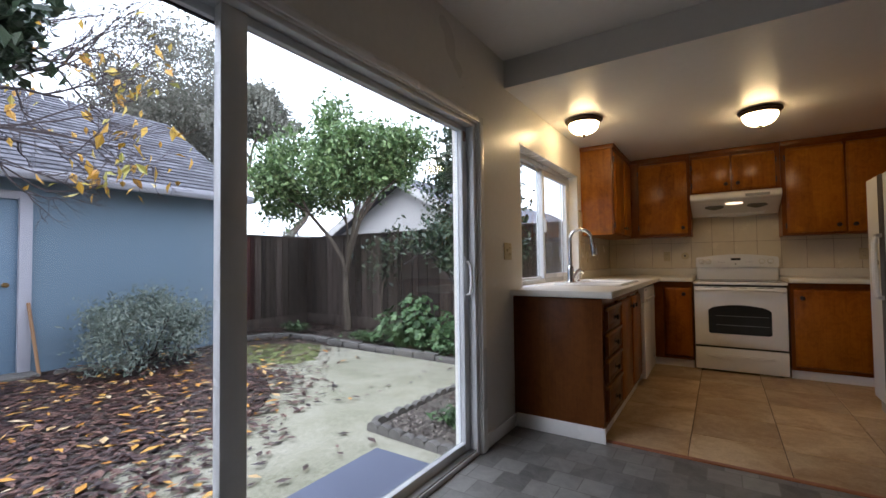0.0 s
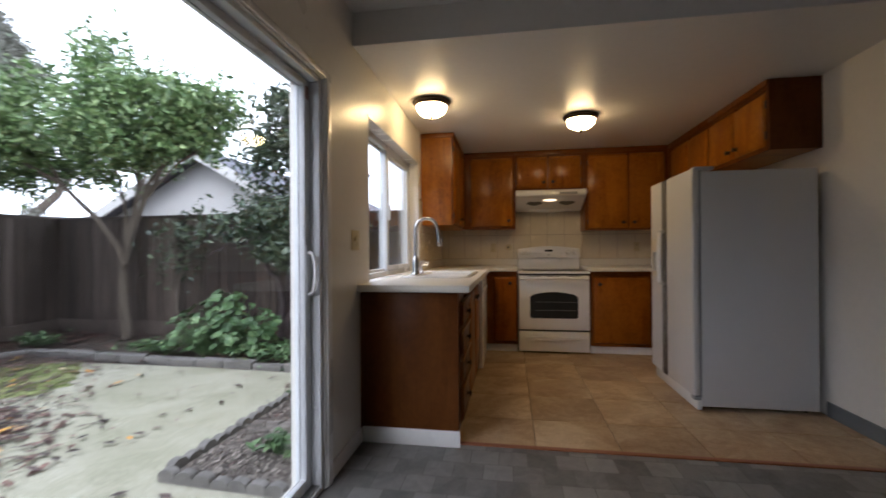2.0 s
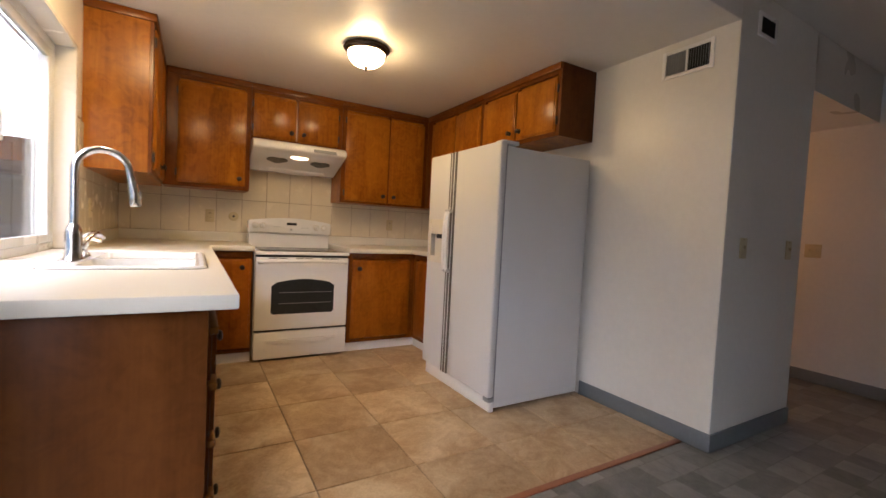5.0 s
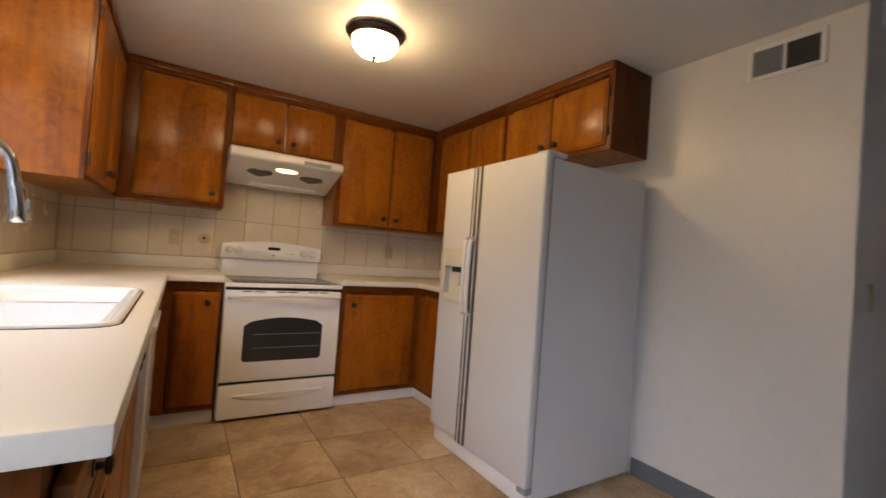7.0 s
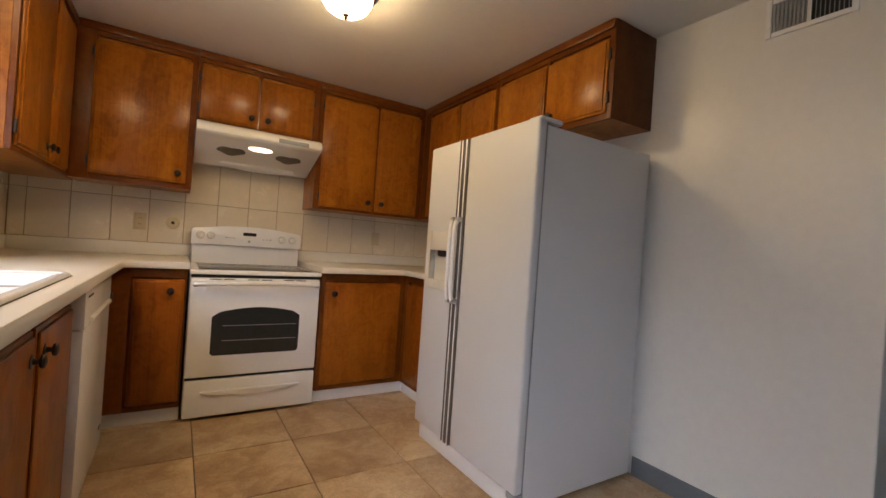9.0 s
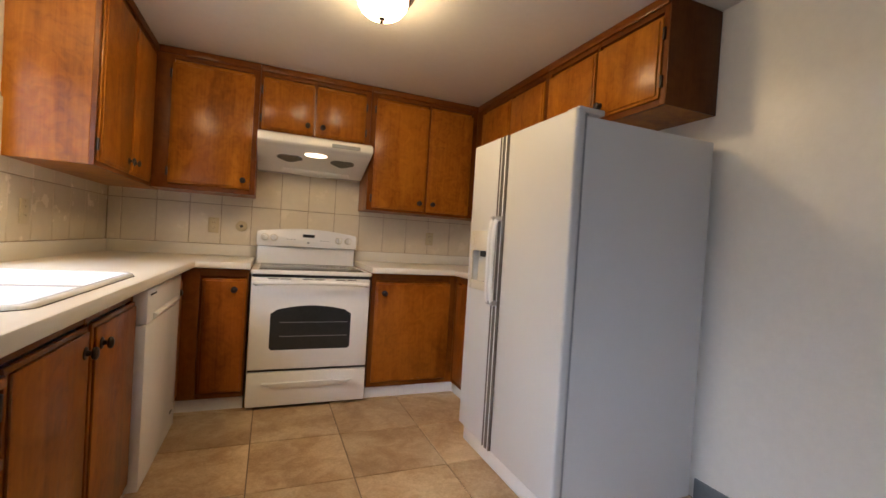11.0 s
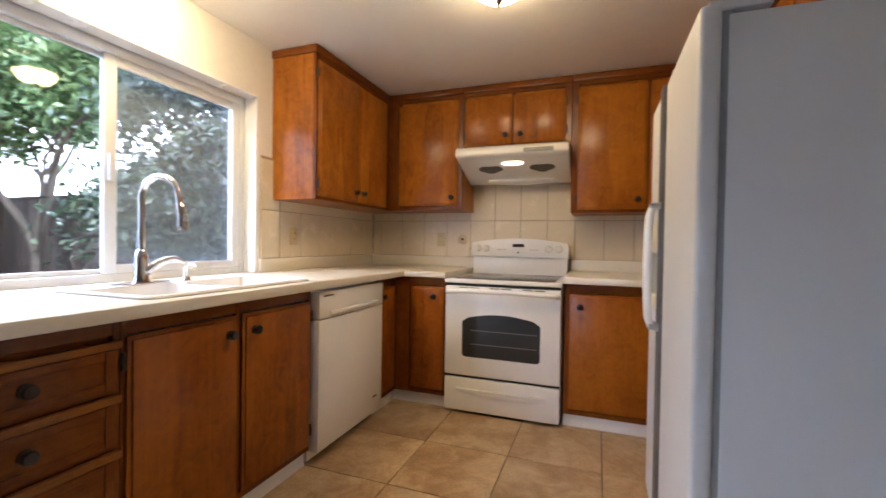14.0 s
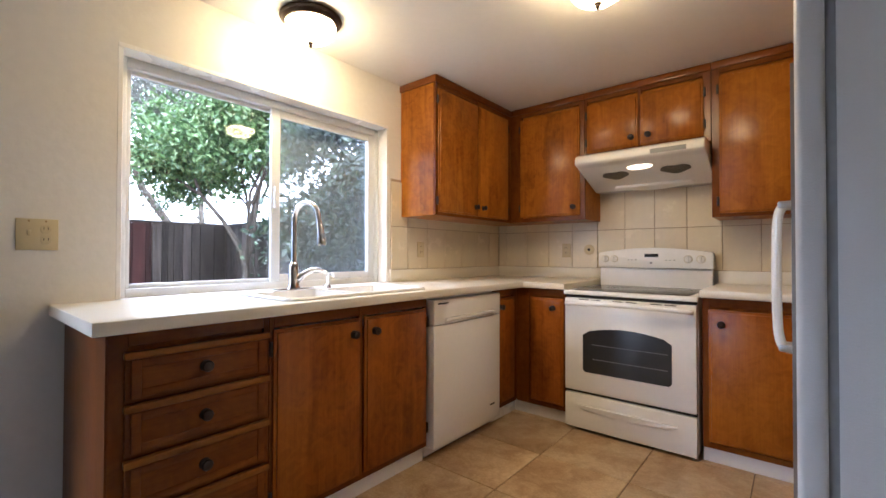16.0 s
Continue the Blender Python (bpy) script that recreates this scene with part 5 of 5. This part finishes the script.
chips = rng.uniform((-1.9, 2.72, GROUND + 0.015), (-1.16, 4.65, GROUND + 0.03), size=(4200, 3))
v, f = leaf_arrays(rng, chips, 0.034, 0.016, flat=0.7, fold=0.1)
tagged(raw("bark_chips", v, f, foliage("bark_chip", (0.06, 0.05, 0.042), (0.16, 0.135, 0.115), (0.36, 0.32, 0.28), 0.9)), "grey brown bark chips by the house wall", "mulch", "", "stuff")
bedleaves = np.concatenate([rng.uniform((-7.0, 4.95, GROUND), (-1.3, 6.2, GROUND + 0.03), size=(1500, 3)), rng.uniform((-7.0, 4.0, GROUND), (-5.95, 6.2, GROUND + 0.03), size=(500, 3))])
v, f = leaf_arrays(rng, bedleaves, 0.07, 0.03, flat=0.9)
tagged(raw("bed_litter", v, f, M["leaf_dead"]), "dry leaf litter in the planting bed", "leaves", "", "stuff")

# edging
edge = thing("garden_edging", (-1.95, 3.6, GROUND), "scalloped weathered concrete edging round the bark bed", "edging")


def scallop(a, b, h=0.07, t=0.05):
    a, b = Vector((*a, 0)), Vector((*b, 0))
    n = max(1, round((b - a).length / 0.115))
    d = (b - a) / n
    nv = Vector((-d.y, d.x, 0)).normalized() * t / 2
    for k in range(n):
        o = a + d * k
        prof = [(0.0, 0.0), (1.0, 0.0), (1.0, 0.55)] + [(0.5 + 0.5 * math.cos(x), 0.55 + 0.45 * math.sin(x)) for x in (0.5, 1.05, 1.57, 2.1, 2.64)] + [(0.0, 0.55)]
        bm = bmesh.new()
        hh = h * random.uniform(0.85, 1.15)
        A = [bm.verts.new(o + d * u * 0.97 - nv + Vector((0, 0, GROUND - 0.01 + hh * w))) for u, w in prof]
        B = [bm.verts.new(o + d * u * 0.97 + nv + Vector((0, 0, GROUND - 0.01 + hh * w))) for u, w in prof]
        bm.faces.new(A)
        bm.faces.new(B)
        for i in range(len(prof)):
            j = (i + 1) % len(prof)
            bm.faces.new((A[i], A[j], B[j], B[i]))
        part("edging_block", bm, M["edging"], edge)


scallop((-1.96, 2.67), (-1.2, 2.62))
scallop((-1.96, 2.72), (-1.90, 4.7))
edge = thing("garden_edging", (-6.0, 2.4, GROUND), "low weathered concrete edging before the garage wall", "edging")
scallop((-6.08, 1.95), (-5.9, 2.9))
kerb = thing("bed_kerb", (-4, 4.8, GROUND), "rough grey concrete kerb along the planting bed", "kerb")
line = [(-6.35, 3.9), (-6.2, 4.5), (-5.85, 4.95), (-5.2, 4.93), (-4.5, 4.88), (-3.8, 4.82), (-3.1, 4.76), (-2.4, 4.72), (-1.7, 4.72), (-1.15, 4.72)]
for (ax, ay), (bx, by) in zip(line, line[1:]):
    n = max(1, round(math.hypot(bx - ax, by - ay) / 0.3))
    for k in range(n):
        p, q = [Vector((ax + (bx - ax) * t / n, ay + (by - ay) * t / n, 0)) for t in (k + 0.02, k + 0.98)]
        d = q - p
        nv = Vector((-d.y, d.x, 0)).normalized() * 0.055
        hh = random.uniform(0.06, 0.085)
        bm = bmesh.new()
        vs = [bm.verts.new(x + s * nv + Vector((0, 0, GROUND - 0.02 + z))) for x in (p, q) for s in (-1, 1) for z in (0, hh + 0.02)]
        for fc in ((0, 1, 3, 2), (4, 6, 7, 5), (0, 4, 5, 1), (2, 3, 7, 6), (0, 2, 6, 4), (1, 5, 7, 3)):
            bm.faces.new([vs[i] for i in fc])
        bmesh.ops.bevel(bm, geom=list(bm.edges), offset=0.016, segments=2, profile=0.6, affect="EDGES")
        for vv in bm.verts:
            vv.co += Vector((random.uniform(-1, 1), random.uniform(-1, 1), random.uniform(-1, 1))) * 0.005
        part("kerb_stone", bm, M["edging"], kerb)
solid("door_mat", block(fz, -1.69, -1.24, 1.45, 2.45, GROUND, GROUND + 0.012, 0.004), M["mat"], (-1.46, 1.95, GROUND), "flat blue-grey rubber door mat on the patio", "mat")
stone = lathe(fz, -4.35, 3.05, [(0, GROUND + 0.06), (0.06, GROUND + 0.055), (0.1, GROUND + 0.03), (0.1, GROUND), (0, GROUND - 0.01)], 12)
solid("stone", stone, M["pinkstone"], (-4.35, 3.05, GROUND), "pinkish rounded stone lying among fallen leaves", "stone")
peg = tube([(-1.52, 3.35, GROUND), (-1.5, 3.34, GROUND + 0.25)], [0.022, 0.02], 10)
solid("pipe_stub", peg, M["vinyl_frame"], (-1.52, 3.35, GROUND), "short white pipe standing in the bark bed", "pipe")

# fences
FTOP = 1.66


def fence(name, f, u0, u1, w, label, reds=(), gap=0.008):
    t = thing(name, f((u0 + u1) / 2, GROUND, w), label, "fence")
    u = u0
    shared = {}
    while u < u1 - 0.02:
        wide = random.choice((0.09, 0.14, 0.14, 0.19, 0.24))
        wide = min(wide, u1 - u)
        red = any(a <= u <= b for a, b in reds)
        key = (round(wide, 3), red)
        if key not in shared:
            shared[key] = tile_mesh("board", f, wide - gap, 1.72, 0.02, M["fence_red" if red else "fence"], 0.003)
        ob = new("board", shared[key])
        ob.location = Vector(f(u, GROUND + 0.03 + random.uniform(-0.012, 0.012), w + random.uniform(-0.004, 0.004))) - ORIGIN[t.name]
        ob.parent = t
        u += wide
    part("backing", block(f, u0, u1, GROUND, FTOP - 0.03, w - 0.0055, w - 0.0045, 0), M["fence"], t)
    for v in (0.25, 1.3):
        part("rail", block(f, u0, u1, v, v + 0.09, w - 0.045, w - 0.006, 0.003), M["fence"], t)
    part("cap_rail", block(f, u0, u1, FTOP - 0.02, FTOP + 0.025, w - 0.05, w + 0.03, 0.004), M["fence"], t)
    part("kick_board", block(f, u0, u1, GROUND - 0.02, GROUND + 0.2, w + 0.026, w + 0.045, 0.003), M["fence"], t)
    k = u0
    while k < u1:
        part("post", block(f, k, k + 0.09, GROUND - 0.05, FTOP + 0.02, w - 0.13, w - 0.046, 0.004), M["fence"], t)
        k += 2.2
    return t


fence("garden_fence", fw, 4.14, 6.33, -7.1, "weathered dark board fence beside the garage, partly red", reds=((4.3, 5.05),))
fence("garden_fence", fn, -7.12, -1.2, -6.3, "weathered dark brown board fence along the garden")

# garage
gar = thing("garage", (-8.8, 1.0, GROUND), "blue stucco garage with grey shingle roof", "garage")
GX, GY0, GY1, EZ, RX, RZ = -6.4, -5.0, 4.12, 2.16, -8.75, 3.83
bm = bmesh.new()
for a, b, c, d in ((GY0, 0.88, GROUND - 0.05, EZ + 0.05), (1.74, GY1, GROUND - 0.05, EZ + 0.05), (0.88, 1.74, 1.92, EZ + 0.05)):
    box(bm, fw, a, b, c, d, GX - 0.15, GX)
part("wall", bm, M["bluewall"], gar, smooth=False)
gable = prism(fn, [(GX - 0.15, GROUND - 0.05), (GX - 0.15, EZ + 0.05), (RX, RZ - 0.12), (2 * RX - GX, EZ), (2 * RX - GX, GROUND - 0.05)], -GY1, -GY1 + 0.15)
part("gable_wall", gable, M["bluewall"], gar, smooth=False)
gd = part("door", block(fw, 0.90, 1.72, GROUND + 0.04, 1.90, GX - 0.08, GX - 0.04, 0.003), M["bluedoor"], gar, "blue painted side door with brass knob")
part("door_knob", lathe(fw, 1.62, 0.93, [(0.028, GX - 0.04), (0.027, GX - 0.034), (0.012, GX - 0.028), (0.012, GX - 0.012), (0.027, GX + 0.002), (0.028, GX + 0.012), (0.018, GX + 0.024), (0, GX + 0.026)], 18), M["brass"], gd, "brass door knob")
bm = bmesh.new()
box(bm, fw, 1.72, 1.83, GROUND, 1.99, GX - 0.05, GX + 0.025, 0.004)
box(bm, fw, 0.79, 0.90, GROUND, 1.99, GX - 0.05, GX + 0.025, 0.004)
box(bm, fw, 0.90, 1.72, 1.90, 1.99, GX - 0.05, GX + 0.024, 0.004)
part("door_trim", bm, M["lilac_trim"], gar, "pale lilac door trim")
part("step", block(fz, GX - 0.1, GX + 0.3, 0.75, 1.85, GROUND - 0.02, GROUND + 0.045, 0.01), M["edging"], gar)
slope = Vector((RX - (GX + 0.35), 0, RZ - EZ))
down = part("roof_deck", prism(fn, [(GX + 0.35, EZ - 0.03), (RX, RZ - 0.03), (2 * RX - GX - 0.35, EZ - 0.03), (RX, RZ - 0.12)], -GY1 - 0.2, -GY0), M["fence"], gar, smooth=False)
part("gutter", prism(fn, [(GX + 0.34, EZ + 0.03), (GX + 0.45, EZ + 0.04), (GX + 0.45, EZ - 0.02), (GX + 0.42, EZ - 0.075), (GX + 0.34, EZ - 0.075)], -GY1 - 0.2, -GY0, 0.004), M["lilac_trim"], gar, "pale painted gutter")
verts, faces = [], []
L = slope.length
ux = slope.normalized()
nx = Vector((ux.z, 0, -ux.x))
if nx.z < 0:
    nx = -nx
rows = int(L / 0.135)
for r in range(rows + 1):
    y = GY0 + random.uniform(-0.2, 0)
    while y < GY1 + 0.2:
        wd = random.uniform(0.16, 0.34)
        y2 = min(y + wd, GY1 + 0.2)
        lo = Vector((GX + 0.38, 0, EZ + 0.0)) + ux * (r * 0.135 + random.uniform(-0.006, 0.006)) + nx * 0.028
        hi = Vector((GX + 0.38, 0, EZ + 0.0)) + ux * (r * 0.135 + 0.2) + nx * 0.008
        k = len(verts)
        for p, yy in ((lo, y + 0.006), (lo, y2 - 0.006), (hi, y2 - 0.006), (hi, y + 0.006)):
            verts.append(Vector((p.x, yy, p.z)) - ORIGIN[gar.name])
        for p, yy in ((lo - nx * 0.014, y + 0.006), (lo - nx * 0.014, y2 - 0.006)):
            verts.append(Vector((p.x, yy, p.z)) - ORIGIN[gar.name])
        faces += [(k, k + 1, k + 2, k + 3), (k, k + 4, k + 5, k + 1)]
        y = y2
m, n, l, bs = tree_of("grey_shingle_tabs")
g = n.new("ShaderNodeNewGeometry")
c = ramp_of(n, l, g.outputs["Random Per Island"], [(0.0, (0.045, 0.045, 0.058)), (0.5, (0.095, 0.095, 0.115)), (1.0, (0.175, 0.17, 0.195))])
vec = coords(n, l)
c = mix_of(n, l, 0.3, c, ramp_of(n, l, noise_of(n, l, vec, 90.0), [(0.35, (0.05, 0.05, 0.06)), (0.65, (0.21, 0.21, 0.23))]))
l.new(c, bs.inputs["Base Color"])
bs.inputs["Roughness"].default_value = 0.9
tagged(raw("shingles", verts, faces, m, gar), "overlapping grey asphalt shingles", "", "", "stuff")
stick = tube([(GX + 0.22, 1.86, GROUND), (GX + 0.03, 1.80, 0.72)], [0.017, 0.017], 10)
solid("wooden_stick", stick, M["stick"], (GX + 0.22, 1.86, GROUND), "bare wooden stick leaning against the garage wall", "stick")

# neighbouring houses


def gable_house(name, x0, x1, y0, y1, eave, ridge, label):
    h = thing(name, ((x0 + x1) / 2, (y0 + y1) / 2, GROUND), label, "house")
    mx = (x0 + x1) / 2
    part("wall", prism(fn, [(x0, GROUND - 0.1), (x1, GROUND - 0.1), (x1, eave), (mx, ridge), (x0, eave)], -y1, -y0), M["stucco"], h, smooth=False)
    k = (ridge - eave) / (mx - x0)
    o = 0.45
    for s in (-1, 1):
        e = (mx + s * (mx - x0 + o), eave - k * o + 0.04)
        part("roof", prism(fn, [(mx, ridge + 0.04), (mx, ridge + 0.16), (e[0], e[1] + 0.12), e], -y1 - o, -y0 + o), M["shingle"], h, "grey shingle roof slope", smooth=False)
        part("fascia", prism(fn, [(mx, ridge - 0.12), (mx, ridge + 0.13), (e[0], e[1] + 0.09), (e[0], e[1] - 0.14)], -y0 + o, -y0 + o + 0.05), M["stucco"], h, "white rake board", smooth=False)
    return h


gable_house("white_house", -10.3, -4.3, 9.85, 22.0, 1.75, 3.42, "white stucco house with grey gable roof behind the fence")
gable_house("low_house", -24.0, -13.8, 16.0, 26.0, 2.05, 2.5, "low pale house far behind the fence")

# trees and shrubs


def leafy(name, base, label, category, trunk_material, leaf_material, seed, limbs, leaves, length, width, grow_args, droop=0.1, core=None, per=60, spread=0.2, low=None):
    """A tree or shrub: tapered limbs with leaves round their ends."""
    r = np.random.default_rng(seed)
    t = thing(name, base, label, category)
    bm, tips = bmesh.new(), []
    for p, d, ln, rad, depth in limbs:
        grow(bm, r, p, d, ln, rad, depth, tips, **grow_args)
    part("trunk", bm, trunk_material, t)
    cs = [np.array(p) for p in tips]
    if core is not None:
        cs += list(core(r))
    c = clumps(r, cs, per, spread)
    if len(c) > leaves:
        c = c[r.permutation(len(c))[:leaves]]
    c = c[c[:, 2] > GROUND + 0.02]
    if low is not None:
        c = c[c[:, 2] > low(c)]
    v, f = leaf_arrays(r, c, length, width, droop=droop)
    raw("crown", v - np.array(base), f, leaf_material, t)
    return t


B = (-5.5, 5.92, GROUND)
leafy("garden_tree", B, "broad evergreen tree with forked pale trunk by the fence", "tree", M["bark"], M["leaf_green"], 7,
      [(B, (-0.03, -0.03, 1), 1.2, 0.075, 0), ((-5.5, 5.88, 0.95), (-0.4, -0.1, 1.5), 1.3, 0.045, 2), ((-5.5, 5.9, 1.0), (0.3, -0.1, 1), 1.2, 0.042, 2), ((-5.52, 5.9, 0.95), (0.0, 0.05, 1), 1.2, 0.05, 2), ((-5.5, 5.9, 1.0), (0.5, -0.25, 1), 1.2, 0.03, 2), ((-5.52, 5.9, 1.0), (-0.3, 0.1, 1), 1.1, 0.03, 2)],
      25000, 0.088, 0.046, dict(spread=0.42, bias=(0, 0, 0.15), shrink=0.6, wobble=0.09),
      core=lambda r: np.concatenate([ellipsoid(r, 60, (-5.75, 5.5, 2.75), (1.2, 1.1, 0.62)), ellipsoid(r, 8, (-5.4, 5.45, 3.6), (0.16, 0.2, 0.4)), ellipsoid(r, 24, (-4.75, 5.62, 3.08), (0.62, 0.55, 0.36)), ellipsoid(r, 16, (-4.05, 5.65, 2.98), (0.36, 0.42, 0.26)), ellipsoid(r, 18, (-6.5, 5.3, 2.35), (0.5, 0.6, 0.45))]),
      per=240, spread=(0.15, 0.15, 0.11), low=lambda c: 1.85 + 0.5 * np.clip((c[:, 0] + 5.2) / 0.8, 0, 1) + 0.16 * np.sin(c[:, 0] * 9.0 + c[:, 1] * 7.0))
B = (-3.0, 5.75, GROUND)
leafy("camellia_shrub", B, "tall dark glossy camellia shrub in the corner bed", "shrub", M["twig"], M["leaf_dark"], 9,
      [(B, (0.1, 0, 1), 1.0, 0.06, 2), (B, (0.3, -0.2, 1), 1.0, 0.05, 2), (B, (-0.05, -0.1, 1), 0.9, 0.05, 2)],
      11500, 0.09, 0.048, dict(spread=0.45, bias=(0, 0, 0.25)), core=lambda r: np.concatenate([ellipsoid(r, 60, (-2.65, 5.55, 1.75), (0.66, 0.6, 1.05)), ellipsoid(r, 12, (-2.65, 5.6, 2.8), (0.35, 0.4, 0.3)), ellipsoid(r, 4, (-3.05, 5.7, 2.4), (0.25, 0.3, 0.25))]), per=170, spread=(0.13, 0.13, 0.11), low=lambda c: 0.85 + 0.5 * np.clip(-2.75 - c[:, 0], 0, 1))
B = (-4.45, 5.85, GROUND)
leafy("sapling", B, "thin leafy sapling growing against the fence", "shrub", M["bark"], M["leaf_dark"], 15,
      [(B, (0.0, -0.1, 1), 0.8, 0.02, 2)], 520, 0.08, 0.042, dict(spread=0.6, bias=(0, 0, 0.2)), per=45, spread=(0.16, 0.16, 0.16))
B = (-5.65, 2.65, GROUND)
leafy("silver_bush", B, "low silvery grey-green bush in front of the garage", "bush", M["twig"], M["leaf_grey"], 21,
      [(B, (0.5 * math.cos(a), 0.6 * math.sin(a), 0.75), 0.42, 0.014, 2) for a in [k * 0.7 for k in range(9)]],
      9000, 0.06, 0.018, dict(spread=0.55, bias=(0, 0, 0.1), wobble=0.12), core=lambda r: ellipsoid(r, 40, (-5.6, 2.65, 0.2), (0.5, 0.62, 0.3)), per=85, spread=(0.1, 0.1, 0.1), droop=-0.2)

# broad-leaved plant in the bed
B = (-3.55, 5.4, GROUND)
plant = thing("mallow_plant", B, "bright green broad-leaved plant in the bed", "plant")
r = np.random.default_rng(31)
stems, verts, faces = bmesh.new(), [], []
for k in range(280):
    a, rad = r.uniform(0, 2 * math.pi), r.uniform(0.05, 0.75) ** 0.8
    foot = Vector((B[0] + 0.4 * rad * math.cos(a), B[1] + 0.35 * rad * math.sin(a), GROUND))
    head = Vector((B[0] + 0.9 * rad * math.cos(a), B[1] + 0.62 * rad * math.sin(a), GROUND + r.uniform(0.12, 0.72) * (1.15 - 0.75 * rad)))
    tube([foot, (foot + head) / 2 + Vector((0, 0, 0.06)), head], [0.005, 0.004, 0.003], 4, stems)
    size = r.uniform(0.034, 0.068)
    nrm = Vector((0.5 * math.cos(a) + r.normal() * 0.25, 0.5 * math.sin(a) - 0.3 + r.normal() * 0.25, 1)).normalized()
    e1 = nrm.orthogonal().normalized()
    e2 = nrm.cross(e1)
    k0 = len(verts)
    verts.append(head - Vector(B) - nrm * 0.012)
    for j in range(9):
        t = 2 * math.pi * j / 9
        rr = size * (1 + 0.14 * math.cos(5 * t))
        verts.append(head - Vector(B) + (e1 * math.cos(t) + e2 * math.sin(t)) * rr + nrm * 0.01 * math.sin(3 * t))
    faces += [(k0, k0 + 1 + j, k0 + 1 + (j + 1) % 9) for j in range(9)]
part("stems", stems, M["leaf_plant"], plant)
raw("leaves", verts, faces, M["leaf_plant"], plant)
for cx, cy, nn, rad in ((-2.75, 5.15, 500, 0.5), (-2.1, 5.1, 350, 0.42), (-4.3, 5.2, 300, 0.35), (-1.5, 3.9, 260, 0.2), (-1.45, 3.0, 45, 0.1), (-6.2, 5.3, 160, 0.25)):
    t = thing("low_plant", (cx, cy, GROUND), "low green ground-cover plant in the garden bed", "plant", "ground cover plants")
    c = r.normal(size=(nn, 3)) * np.array([rad, rad * 0.6, 0.06]) * 0.6 + np.array([cx, cy, GROUND + 0.1])
    c[:, 2] = np.clip(c[:, 2], GROUND + 0.02, 0.35)
    v, f = leaf_arrays(r, c, 0.075, 0.045, flat=0.5)
    raw("leaves", v - np.array([cx, cy, GROUND]), f, M["leaf_plant"], t)
    sb = bmesh.new()
    for k in range(8):
        p = c[k * 3]
        tube([(cx, cy, GROUND), ((cx + p[0]) / 2, (cy + p[1]) / 2, GROUND + 0.07), tuple(p)], 0.003, 4, sb)
    part("stems", sb, M["leaf_plant"], t)

# bare tree with last yellow leaves, its limbs reaching over the garden
B = (-5.0, -0.1, GROUND)
yt = thing("autumn_tree", B, "nearly bare tree with a few yellow leaves", "tree")
r = np.random.default_rng(41)
bm, tips = bmesh.new(), []
tube(bend([B, (-5.05, -0.05, 0.9), (-4.95, 0.05, 2.05)], 5), [0.11 - 0.003 * k for k in range(11)], 9, bm)
fork = (-4.95, 0.05, 2.05)
for d, ln, rad in (((0.35, 0.8, 0.75), 1.1, 0.036), ((0.15, 0.9, 0.45), 1.15, 0.03), ((-0.1, 0.9, 0.6), 1.2, 0.034), ((0.55, 0.7, 0.4), 1.0, 0.024), ((0.1, 0.85, 0.42), 1.15, 0.026)):
    grow(bm, r, fork, d, ln, rad, 5, tips, bias=(0.03, 0.11, 0.095), spread=0.56, split=(2, 4), shrink=0.66, wobble=0.14)
part("trunk", bm, M["twig"], yt)
c = np.array([np.array(p) for p in tips])
c = c[(c[:, 2] > 1.8) & (c[:, 2] < 3.2)]
c = c[r.permutation(len(c))[:170]] + r.normal(size=(min(170, len(c)), 3)) * 0.05 - np.array([0, 0, 0.05])
v, f = leaf_arrays(r, c, 0.11, 0.05, droop=1.3)
raw("leaves", v - np.array(B), f, M["leaf_yellow"], yt)

B = (-2.9, -1.2, GROUND)
leafy("evergreen_shrub", B, "dark evergreen shrub overhanging the patio", "shrub", M["bark"], M["leaf_dark"], 51,
      [(B, (0.05, 0.0, 1), 1.5, 0.05, 1), ((-2.88, -1.15, 1.4), (0.14, 0.85, 0.42), 1.35, 0.028, 1)],
      1400, 0.085, 0.05, dict(spread=0.35, bias=(0, 0.0, 0.1), shrink=0.6), core=lambda q: ellipsoid(q, 30, (-2.52, 0.74, 2.3), (0.14, 0.24, 0.24)), per=34, spread=(0.06, 0.06, 0.07))

for B, h, rad, seed in (((-27.0, 12.6, GROUND), 12.0, 3.9, 61), ((-23.0, 15.6, GROUND), 10.2, 1.7, 63), ((-31.0, 15.5, GROUND), 10.5, 3.0, 65)):
    t = leafy("eucalyptus_tree", B, "tall eucalyptus far behind the garage, grey-green leaves paled by painted haze", "tree", M["bark"], M["leaf_far_hazed"], seed,
              [(B, (0.02, 0.02, 1), h * 0.6, 0.28, 0), ((B[0], B[1], h * 0.55), (0.1, 0.2, 1), h * 0.25, 0.15, 2), ((B[0], B[1], h * 0.5), (-0.3, -0.4, 1), h * 0.22, 0.13, 2)],
              20000, 0.25, 0.10, dict(spread=0.6), core=lambda q: ellipsoid(q, 70, (B[0], B[1], h), (rad, rad, rad * 0.85)), per=230, spread=rad * 0.17, droop=0.6)
